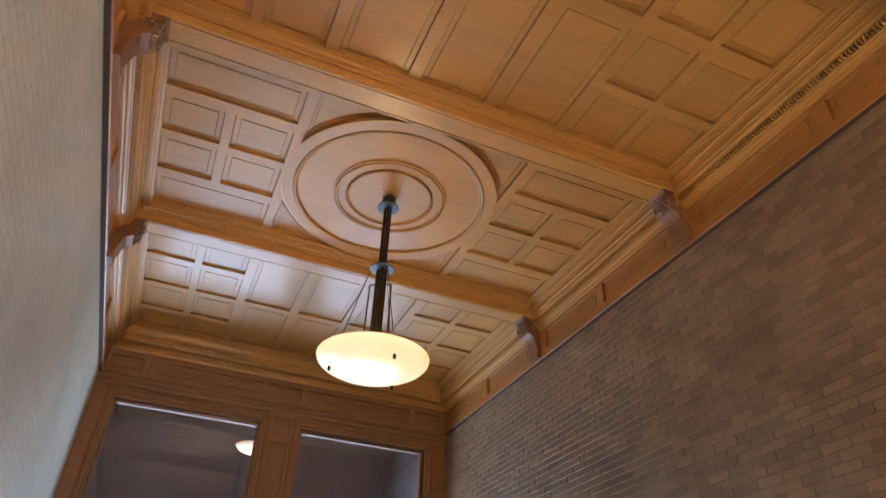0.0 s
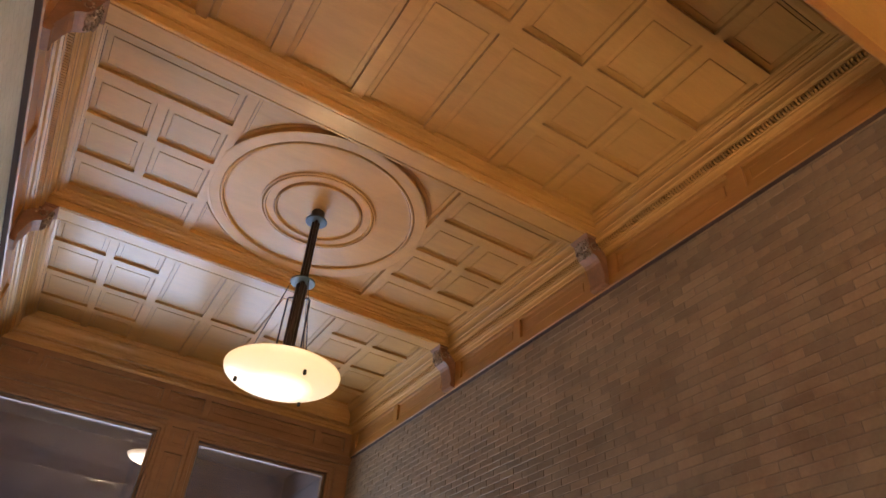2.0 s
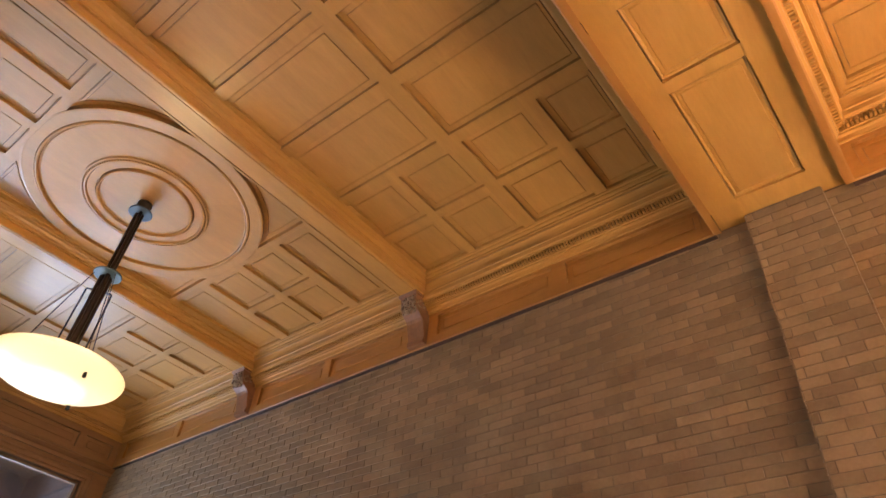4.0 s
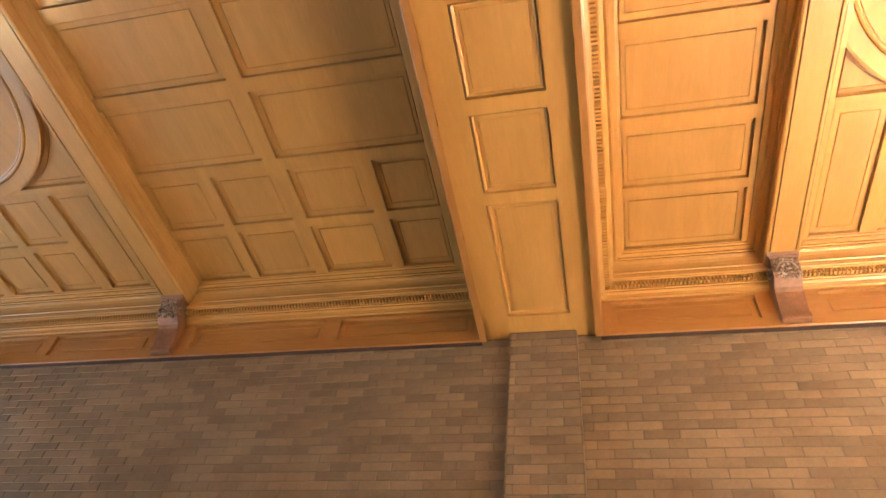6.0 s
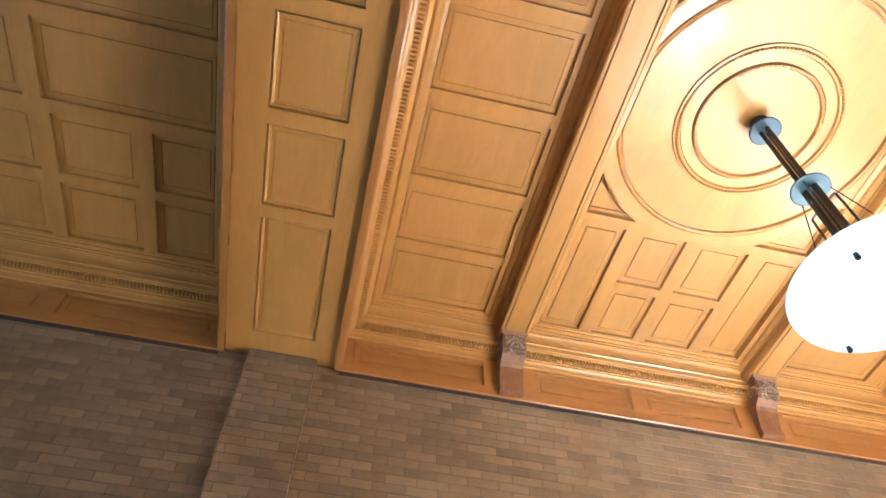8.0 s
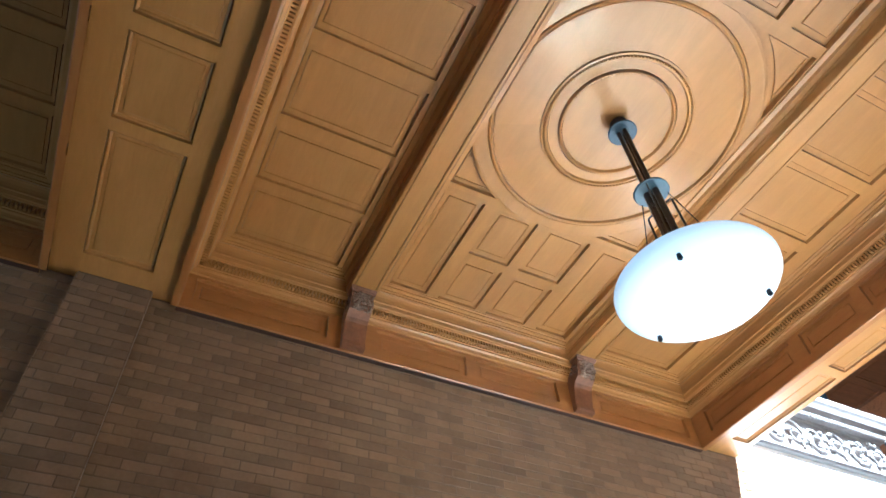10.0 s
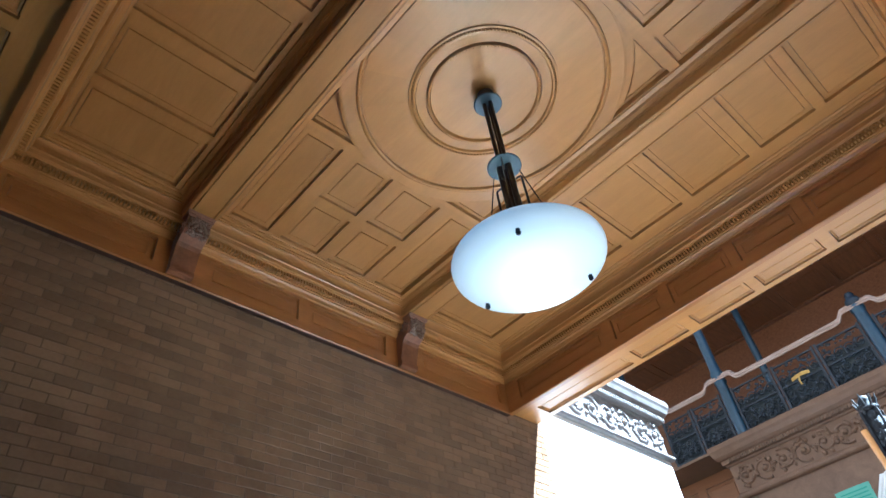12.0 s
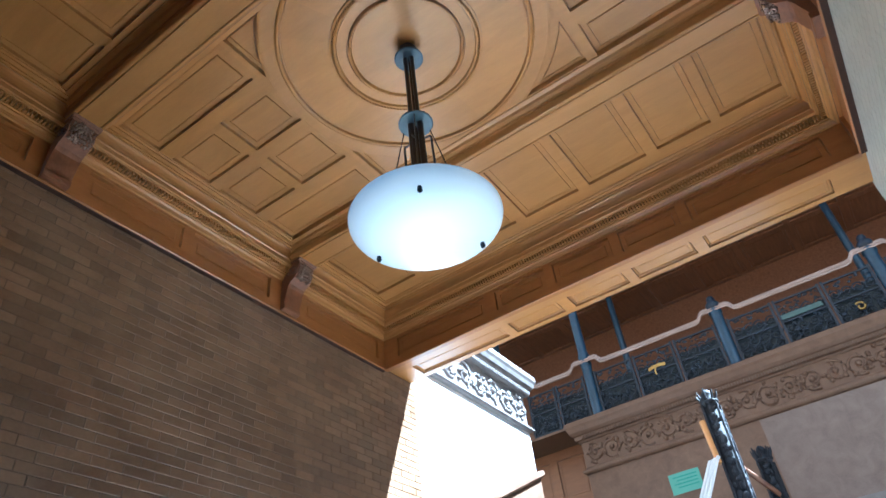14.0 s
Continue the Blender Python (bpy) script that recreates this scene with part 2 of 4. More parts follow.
COLS = [(-2.04, -1.55), (-1.47, -1.01), (-0.91, -0.37), (-0.27, 0.27), (0.37, 0.91), (1.01, 1.47), (1.55, 2.04)]


def structure(name, mesh, material, label, category, smooth=False):
    return thing(name, mesh, material, label, category, kind="structure", smooth=smooth)


m = Mesh()
m.box(-13, 9, -18, -5.36, -0.3, 0)
structure("floor_atrium", m, floor_mat, "grey tiled floor of the light well", "floor")
m = Mesh()
m.box(-9, 9, -5.36, 12, -0.3, 0)
structure("floor", m, hall_tile, "buff tiled floor of the hall", "floor")
m = Mesh()
m.box(-WALL - 0.3, -WALL, -5.36, NORTH, 0, 6.0)
wall_west = structure("wall_west", m, sheen_mortar, "wall of thin glazed bricks, grey daylight sheen put into their colour", "wall")
m = Mesh()
m.box(WALL, WALL + 0.3, -5.36, NORTH, 0, 6.0)
wall_east = structure("wall_east", m, mortar, "long wall of thin tan glazed bricks", "wall")
m = Mesh()
m.box(-2.7, 2.7, -5.33, NORTH + 0.3, CEIL + 0.06, CEIL + 0.5)
structure("ceiling_slab", m, mortar, "floor slab over the timber ceiling", "ceiling")


def up(u, v, d):
    return (u, v, CEIL + d)


def bay(name, y0, y1, centre_rows, side_rows):
    m = Mesh()
    panels = [(a, b, r0, r1) for a, b in COLS[2:5] for r0, r1 in centre_rows]
    panels += [(a, b, r0, r1) for a, b in COLS[:2] + COLS[5:] for r0, r1 in side_rows]
    coffer(m, up, -2.2, 2.2, y0, y1, panels)
    structure(name, m, wood_x, "golden varnished oak ceiling with sunk moulded panels", "ceiling")


bay("ceiling_1", 0.8, B1, [(1.03, 2.15), (2.26, 3.32)], [(1.03, 1.46), (1.56, 2.11), (2.22, 2.73), (2.81, 3.32)])
bay("ceiling_3", B2, NORTH - 0.1, [(6.21, 7.27), (7.37, 8.38)], [(6.21, 6.68), (6.79, 7.29), (7.39, 7.88), (7.98, 8.38)])
bay("ceiling_4", B3, 0.0, [(-1.09, -0.25)], [(-1.09, -0.25)])
bay("ceiling_6", SOUTH, B4, [(-4.46, -3.67)], [(-4.46, -3.67)])


def medallion_bay(name, y0, y1, cx, cy, rows, hy):
    """rows: the long panel, the two small rows, the other long panel beside the medallion."""
    m = Mesh()
    for s in (-1, 1):
        xs = sorted((s * 0.97, s * 2.2))
        long_x = sorted((s * 1.01, s * 2.04))
        panels = [(*long_x, *rows[0]), (*long_x, *rows[3])]
        for a, b in ((1.01, 1.49), (1.57, 2.04)):
            panels += [(*sorted((s * a, s * b)), *rows[1]), (*sorted((s * a, s * b)), *rows[2])]
        coffer(m, up, *xs, y0, y1, panels)
    # spandrel ground, and the frame strips round it
    m.face(up(-0.97, y0, 0.045), up(0.97, y0, 0.045), up(0.97, y1, 0.045), up(-0.97, y1, 0.045))
    for s in (-1, 1):
        a, b = sorted((s * 0.93, s * 0.97))
        m.box(a, b, y0, y1, CEIL, CEIL + 0.045)
    m.box(-0.97, 0.97, y0, cy - hy, CEIL - 0.001, CEIL + 0.045)
    m.box(-0.97, 0.97, cy + hy, y1, CEIL - 0.001, CEIL + 0.045)
    seg = 96

    def rim(r, z, clip=False):
        out = []
        for k in range(seg):
            c, s = math.cos(2 * math.pi * k / seg), math.sin(2 * math.pi * k / seg)
            q = min(r, 0.97 / max(abs(c), 1e-6), (hy + 0.03) / max(abs(s), 1e-6)) if clip else r
            out.append((cx + q * c, cy + q * s, z))
        return out

    prof = [(1.005, CEIL + 0.045, True), (1.005, CEIL - 0.003, True), (0.985, CEIL - 0.005, True), (0.975, CEIL - 0.004, True), (0.90, CEIL - 0.002, False), (0.893, CEIL - 0.002, False), (0.889, CEIL + 0.006, False), (0.884, CEIL - 0.008, False),
            (0.872, CEIL - 0.012, False), (0.862, CEIL - 0.006, False), (0.860, CEIL + 0.018, False), (0.853, CEIL + 0.018, False), (0.850, CEIL + 0.010, False), (0.838, CEIL + 0.014, False)]
    m.strip([rim(r, z, c) for r, z, c in prof], True)
    inner = [(0.545, CEIL + 0.008), (0.543, CEIL + 0.03), (0.534, CEIL + 0.03), (0.530, CEIL - 0.008), (0.515, CEIL - 0.010), (0.508, CEIL + 0.002), (0.500, CEIL - 0.012), (0.486, CEIL - 0.014), (0.478, CEIL + 0.004),
             (0.412, CEIL + 0.004), (0.410, CEIL + 0.03), (0.402, CEIL + 0.03), (0.400, CEIL - 0.012), (0.384, CEIL - 0.014), (0.376, CEIL + 0.006), (0.05, CEIL + 0.006)]
    m.strip([rim(r, z) for r, z in inner], True)
    # wedges of veneer round the middle
    n = 18
    for k in range(n):
        a0, a1 = 2 * math.pi * (k + 0.25) / n, 2 * math.pi * (k + 1.25) / n - 0.002
        rows_ = [[(cx + r * math.cos(a0 + (a1 - a0) * i / 6), cy + r * math.sin(a0 + (a1 - a0) * i / 6), CEIL + z) for i in range(7)] for r, z in ((0.845, 0.012), (0.53, 0.006))]
        m.strip(rows_)
    # thin moulded triangle in each spandrel
    for sx in (-1, 1):
        for sy in (-1, 1):
            r, ex, ey = 1.045, 0.91, hy - 0.02
            a0, a1 = math.acos(min(ex / r, 1)), math.asin(min(ey / r, 1))
            if a1 <= a0:
                continue
            pts = [(sx * ex, cy + sy * ey)] + [(sx * r * math.cos(a0 + (a1 - a0) * i / 8), cy + sy * r * math.sin(a0 + (a1 - a0) * i / 8)) for i in range(9)]
            cx_, cy_ = sum(p[0] for p in pts) / len(pts), sum(p[1] for p in pts) / len(pts)
            rows_ = []
            for k, d in ((1.0, 0.045), (0.995, 0.030), (0.90, 0.030), (0.885, 0.040)):
                rows_.append([(cx_ + (p[0] - cx_) * k, cy_ + (p[1] - cy_) * k, CEIL + d) for p in pts])
            m.strip(rows_, True)
            m.face(*rows_[-1])
    # rope beads on the two inner rings
    for r in (0.507, 0.392):
        q = int(2 * math.pi * r / 0.024)
        for k in range(q):
            a = 2 * math.pi * k / q
            m.ball((cx + r * math.cos(a), cy + r * math.sin(a), CEIL - 0.012), 0.0085, 6, 3)
    structure(name, m, wood_x, "oak ceiling with a round medallion of inlaid wedges between panels", "ceiling")


medallion_bay("ceiling_2", B1, B2, 0.0, 4.74, [(3.78, 4.16), (4.27, 4.68), (4.77, 5.20), (5.31, 5.70)], 1.0)
medallion_bay("ceiling_5", B4, B3, 0.03, -2.36, [(-1.87, -1.54), (-2.34, -1.98), (-2.83, -2.44), (-3.28, -2.95)], 0.90)

# cornice: inset from the wall and height
CORNICE = [(0.272, 5.600), (0.272, 5.622), (0.264, 5.622), (0.262, 5.592), (0.246, 5.588), (0.244, 5.578), (0.214, 5.576), (0.212, 5.562), (0.200, 5.562), (0.198, 5.550), (0.180, 5.560),
           (0.168, 5.545), (0.158, 5.520), (0.153, 5.492), (0.153, 5.476), (0.166, 5.474), (0.166, 5.458), (0.158, 5.452), (0.156, 5.416), (0.150, 5.408), (0.146, 5.398), (0.098, 5.402), (0.098, 5.352),
           (0.086, 5.350), (0.084, 5.338), (0.066, 5.330), (0.058, 5.312), (0.056, 5.304), (0.040, 5.300)]


def side_points(side, box):
    x0, x1, y0, y1 = box
    return {"east": ((x1, y0), (x1, y1)), "west": ((x0, y1), (x0, y0)), "north": ((x1, y1), (x0, y1)), "south": ((x0, y0), (x1, y0))}[side]


def inset(p, box, d):
    x0, x1, y0, y1 = box
    return (p[0] + d if p[0] == x0 else p[0] - d, p[1] + d if p[1] == y0 else p[1] - d)


def cornice(name, side, box):
    a, b = side_points(side, box)
    m = Mesh()
    m.strip([[(*inset(a, box, d), z), (*inset(b, box, d), z)] for d, z in CORNICE])
    ob = structure(name, m, wood_y if side in ("east", "west") else wood_x, "moulded oak cornice with a dentil course", "cornice")
    m = Mesh()
    pa, pb = Vector((*inset(a, box, 0.115), 5.376)), Vector((*inset(b, box, 0.115), 5.376))
    n = int((pb - pa).length / 0.027)
    along = (pb - pa).normalized()
    for k in range(n):
        p = pa + along * (k + 0.5) * (pb - pa).length / n
        h = (0.0078, 0.017) if abs(along.x) > 0.5 else (0.017, 0.0078)
        m.box(p.x - h[0], p.x + h[0], p.y - h[1], p.y + h[1], 5.362, 5.398)
    tagged(part("dentil_course", m, wood_x, ob, "small square oak dentils"), kind="stuff")
    return ob


HALLS = [(-WALL, WALL, 0.78, NORTH), (-WALL, WALL, SOUTH, 0.0)]
for n, box in enumerate(HALLS):
    for side in ("east", "west", "north", "south"):
        cornice(f"cornice_{side}_{n + 1}", side, box)


# frieze boards with sunk panels, between the brackets
def frieze(name, side, box, splits, low=4.972):
    a, b = side_points(side, box)
    pa, pb = Vector((*inset(a, box, 0.04), 0)), Vector((*inset(b, box, 0.04), 0))
    inward = Vector((*inset(a, box, 0.08), 0)) - pa
    along = (pb - pa).normalized()
    inward = inward - along * inward.dot(along)
    inward.normalize()
    total = (pb - pa).length

    def place(u, v, d):
        p = pa + along * u - inward * d
        return (p.x, p.y, v)

    m = Mesh()
    panels = [(u0, u1, 5.055, 5.272) for u0, u1 in splits(pa, pb, total)]
    pieces = []
    coffer(m, place, 0, total, low, 5.302, panels, pieces=pieces)
    # bead along the lower edge
    rows = []
    for d, z in ((0.0, low + 0.004), (-0.012, low), (-0.014, low - 0.010), (-0.004, low - 0.016), (0.04, low - 0.016)):
        rows.append([place(0, z, d), place(total, z, d)])
    m.strip(rows)
    ob = structure(name, m, frieze_y if side in ("east", "west") else frieze_x, "oak frieze board with sunk panels under the cornice", "frieze")
    if side not in ("east", "west"):
        for p in pieces:
            part("panel", p, frieze_x, ob)
        return
    # added dark strip stands in for the shadow between frieze and brick
    m = Mesh()
    m.strip([[place(0, z, d), place(total, z, d)] for d, z in ((0.0, low - 0.0162), (-0.002, low - 0.0165), (-0.002, low - 0.022), (0.04, low - 0.022))])
    part("shade_strip", m, gap_shade, ob, "thin dark strip in place of the shadow gap above the brick")
    for p in pieces:
        part("panel", p, frieze_y, ob)


def by_y(ranges):
    def splits(pa, pb, total):
        s = 1 if pb.y > pa.y else -1
        return sorted(tuple(sorted((s * (y0 - pa.y), s * (y1 - pa.y)))) for y0, y1 in ranges)
    return splits


def by_x(ranges):
    def splits(pa, pb, total):
        s = 1 if pb.x > pa.x else -1
        return sorted(tuple(sorted((s * (x0 - pa.x), s * (x1 - pa.x)))) for x0, x1 in ranges)
    return splits


def evenly(n, gap=0.09, end=0.10):
    def splits(pa, pb, total):
        w = (total - 2 * end - (n - 1) * gap) / n
        return [(end + k * (w + gap), end + k * (w + gap) + w) for k in range(n)]
    return splits


F1 = [(0.90, 1.99), (2.12, 3.30), (3.70, 4.68), (4.78, 5.78), (6.18, 7.25), (7.36, 8.46)]
F2 = [(-1.13, -0.12), (-2.34, -1.54), (-3.25, -2.44), (-4.72, -3.68)]
for side in ("east", "west"):
    frieze(f"frieze_{side}_1", side, HALLS[0], by_y(F1))
    frieze(f"frieze_{side}_2", side, HALLS[1], by_y(F2))
frieze("frieze_south_2", "south", HALLS[1], by_x([(1.03, 2.10), (0.37, 0.91), (-0.29, 0.28), (-0.91, -0.38), (-2.10, -1.0)]))
frieze("frieze_south_1", "south", HALLS[0], evenly(5))
frieze("frieze_north_2", "north", HALLS[1], evenly(5))


# ---- beams ----
def beam(y):
    prof = [(-0.212, 5.60), (-0.212, 5.625), (-0.202, 5.625), (-0.198, 5.588), (-0.165, 5.580), (-0.155, 5.560), (-0.128, 5.548), (-0.126, 5.535), (-0.108, 5.532), (-0.108, 5.520), (-0.118, 5.516), (-0.115, 5.458), (-0.105, 5.450), (-0.090, 5.450), (-0.089, 5.466), (-0.081, 5.466), (-0.080, 5.450)]
    prof += [(-a, z) for a, z in prof[::-1]]
    m = Mesh()
    m.strip([[(-2.24, y + a, z), (2.24, y + a, z)] for a, z in prof])
    return thing("ceiling_beam", m, wood_x, "moulded oak cross beam resting on carved brackets", "beam", "ceiling beams", "structure")


for y in (B1, B2, B3, B4):
    beam(y)


def great_beam(name, y0, y1, panels, z=BASE):
    m = Mesh()
    pieces = []
    coffer(m, lambda u, v, d: (u, v, z + d), -WALL, WALL, y0, y1, panels, [(0, 0), (0, 0.034), (0.009, 0.034), (0.011, 0.012), (0.018, 0.016), (0.024, 0.026), (0.045, 0.026), (0.05, 0.022)], pieces)
    for y in (y0, y1):
        m.face((-WALL, y, z), (WALL, y, z), (WALL, y, CEIL), (-WALL, y, CEIL))
    for y, s in ((y0, -1), (y1, 1)):
        m.strip([[(-WALL, y + s * d, z + h), (WALL, y + s * d, z + h)] for d, h in ((0, -0.0), (0.008, 0.0), (0.010, 0.010), (0.0, 0.016))])
    ob = structure(name, m, wood_x, "broad oak beam with a row of sunk panels in its underside", "beam")
    for p in pieces:
        part("panel", p, wood_x, ob)
    return ob


great_beam("great_beam", 0.0, 0.78, [(a, b, 0.165, 0.605) for a, b in ((1.06, 2.07), (0.42, 0.97), (-0.22, 0.32), (-0.86, -0.32), (-1.96, -0.96))])
great_beam("portal_beam", -5.29, -4.86, [(a, b, -5.235, -5.03) for a, b in ((1.02, 2.08), (0.40, 0.93), (-0.26, 0.29), (-0.90, -0.35), (-2.03, -1.00))])


# ---- north end: glazed timber screen ----
def north(u, v, d):
    return (u, NORTH + d, v)


m = Mesh()
WINDOWS = [(-2.045, -0.285, 2.72, 4.70), (0.24, 1.995, 2.72, 4.70)]
holes = WINDOWS + [(-1.75, 1.75, 0.0, 2.45)]
us = sorted({-2.7, 2.7, *[h[0] for h in holes], *[h[1] for h in holes]})
vs = sorted({0, 6.0, *[h[2] for h in holes], *[h[3] for h in holes]})
for a, b in zip(us, us[1:]):
    for c, d in zip(vs, vs[1:]):
        mid = ((a + b) / 2, (c + d) / 2)
        if not any(h[0] < mid[0] < h[1] and h[2] < mid[1] < h[3] for h in holes):
            m.box(a, b, NORTH, NORTH + 0.22, c, d)
wall_north = structure("wall_north", m, wood_screen, "stained oak screen wall with two tall glazed lights", "wall")
m = Mesh()
panels = [(-2.22, -1.84, 5.035, 5.225), (-1.76, -0.36, 5.035, 5.225), (-0.28, 0.17, 5.035, 5.225), (0.25, 1.72, 5.035, 5.225), (1.81, 2.18, 5.035, 5.225)]
pieces = []
coffer(m, lambda u, v, d: (u, NORTH - 0.045 + d, v), -WALL, WALL, 4.97, 5.302, panels, pieces=pieces)
board = part("frieze", m, wood_screen, wall_north, "stained oak frieze with long and short sunk panels")
for p in pieces:
    part("panel", p, wood_screen, board)
m = Mesh()
m.strip([[(-WALL, NORTH - d, z), (WALL, NORTH - d, z)] for d, z in ((0.045, 4.975), (0.07, 4.972), (0.085, 4.955), (0.085, 4.935), (0.06, 4.915), (0.035, 4.90), (0.03, 4.86), (0.0, 4.86))])
part("architrave", m, wood_screen, wall_north)
m = Mesh()
coffer(m, lambda u, v, d: (u, NORTH - 0.03 + d, v), -0.20, 0.16, 2.6, 4.86, [(-0.13, 0.09, 4.55, 4.79), (-0.13, 0.09, 2.8, 4.47)])
part("mullion", m, wood_screen, wall_north, "panelled oak mullion between the glazed lights")


def rect_tube(mesh, w, rings):
    """A mitred frame round the window w; rings: inset towards the pane and depth."""
    rows = []
    for ins, dep in rings:
        a, b, c, e = w[0] + ins, w[1] - ins, w[2] + ins, w[3] - ins
        rows.append([north(a, c, dep), north(b, c, dep), north(b, e, dep), north(a, e, dep)])
    mesh.strip(rows, True)


for i, w in enumerate(WINDOWS):
    win = base(f"window_{i + 1}", "tall fixed window in a moulded oak casing, reflecting the hall", "window", at=(0, 0, 0))
    tagged(win, kind="structure")
    m = Mesh()
    rect_tube(m, w, ((-0.11, 0.0), (-0.11, -0.03), (-0.09, -0.042), (-0.07, -0.03), (-0.04, -0.03), (-0.03, -0.012), (-0.01, -0.012), (0.0, 0.0), (0.0, 0.06), (0.025, 0.065), (0.03, 0.10)))
    part("window_frame", m, wood_screen, win)
    m = Mesh()
    m.box(w[0] + 0.02, w[1] - 0.02, NORTH + 0.085, NORTH + 0.093, w[2] + 0.02, w[3] - 0.02)
    part("pane", m, glass_mat, win, "clear reflecting glass").visible_shadow = False
    # bead made pale to paint the bright line of light along the glass
    m = Mesh()
    rect_tube(m, w, ((0.026, 0.066), (0.026, 0.058), (0.034, 0.058), (0.034, 0.07)))
    part("light_edge_bead", m, pale_stone, win, "thin glazing bead, coloured pale for the light at the glass edge")
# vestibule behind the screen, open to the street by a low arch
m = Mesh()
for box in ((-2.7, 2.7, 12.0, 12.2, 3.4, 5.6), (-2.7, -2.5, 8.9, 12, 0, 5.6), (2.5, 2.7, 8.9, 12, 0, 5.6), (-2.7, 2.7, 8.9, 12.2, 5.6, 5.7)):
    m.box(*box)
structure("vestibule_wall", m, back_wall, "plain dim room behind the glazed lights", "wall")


# small dish lamp that hangs in the vestibule, seen through the glass
ob = base("vestibule_lamp", "small warm glowing dish lamp behind the glazed screen", "lamp", at=(-0.08, 10.6, 0))
m = Mesh()
m.lathe(0, 0, [(0.002, 4.883), (0.12, 4.893), (0.22, 4.933), (0.27, 4.993), (0.26, 5.003), (0.002, 4.998)], 32)
part("dish", m, opal_warm, ob, "glowing opal dish", smooth=True)
m = Mesh()
m.tube([(0, 0, 4.993), (0, 0, 5.6)], 0.02, 8)
part("stem", m, bronze, ob)


# ---- carved brackets under the beams ----
def make_bracket():
    ob = base("bracket", "carved oak scroll bracket under the beam end", "bracket", "beam brackets")
    hw = 0.092
    prof = [(-0.225, 5.452), (-0.230, 5.440), (-0.228, 5.425), (-0.214, 5.415), (-0.214, 5.395), (-0.206, 5.375), (-0.200, 5.340), (-0.192, 5.300), (-0.172, 5.268), (-0.140, 5.250),
            (-0.112, 5.230), (-0.094, 5.200), (-0.084, 5.160), (-0.072, 5.110), (-0.060, 5.066), (-0.054, 5.040), (-0.066, 5.034), (-0.068, 5.000), (-0.062, 4.985), (-0.02, 4.980)]
    m = Mesh()
    m.strip([[(x, -hw, z), (x, hw, z)] for x, z in prof])
    for s in (-hw, hw):
        m.strip([[(x, s, z), (0.0, s, z)] for x, z in prof])
    part("console", m, carved, ob)
    m = Mesh()
    m.strip([[(x, -hw - 0.014, z), (x, hw + 0.014, z)] for x, z in ((-0.03, 5.462), (-0.240, 5.462), (-0.246, 5.452), (-0.238, 5.440), (-0.226, 5.430), (-0.03, 5.430))])
    for s in (-1, 1):
        m.face(*[(x, s * (hw + 0.014), z) for x, z in ((-0.03, 5.462), (-0.240, 5.462), (-0.246, 5.452), (-0.238, 5.440), (-0.226, 5.430), (-0.03, 5.430))])
    part("abacus", m, carved, ob)
    # acanthus: curling leaf lobes over the head of the scroll
    m = Mesh()
    rnd = random.Random(4)
    for row, (x, z) in enumerate(((-0.212, 5.398), (-0.208, 5.372), (-0.203, 5.345), (-0.198, 5.318), (-0.188, 5.292), (-0.172, 5.270))):
        for k in range(9):
            y = -hw + 0.012 + (k + 0.5 * (row % 2)) * (2 * hw - 0.03) / 8.5
            m.ball((x - 0.010 * rnd.random(), y + 0.006 * rnd.uniform(-1, 1), z + 0.008 * rnd.uniform(-1, 1)), 0.009 + 0.009 * rnd.random(), 6, 4, 1.0, 0.5 + 0.5 * rnd.random(), 0.7 + 0.8 * rnd.random())
    m.tube([(-0.214, -hw + 0.02, 5.300), (-0.220, -hw * 0.4, 5.375), (-0.220, hw * 0.4, 5.375), (-0.214, hw - 0.02, 5.300)], 0.010, 6)
    for s in (-1, 1):
        for k in range(9):
            a = k * 0.75
            r = 0.055 - 0.005 * k
            m.ball((-0.150 + r * math.cos(a), s * (hw + 0.004), 5.335 + r * math.sin(a)), 0.016 - 0.001 * k, 6, 4, 1, 0.6, 1)
    part("acanthus_leaf", m, carved_leaf, ob, "curling carved acanthus leaves", smooth=True)
    return ob


first = make_bracket()
first.location = (WALL - 0.03, B1, 0)
for y in (B1, B2, B3, B4):
    if y != B1:
        copy_thing(first, pose(WALL - 0.03, y, 0))
    copy_thing(first, pose(-WALL + 0.03, y, 0, 0, 0, 180))


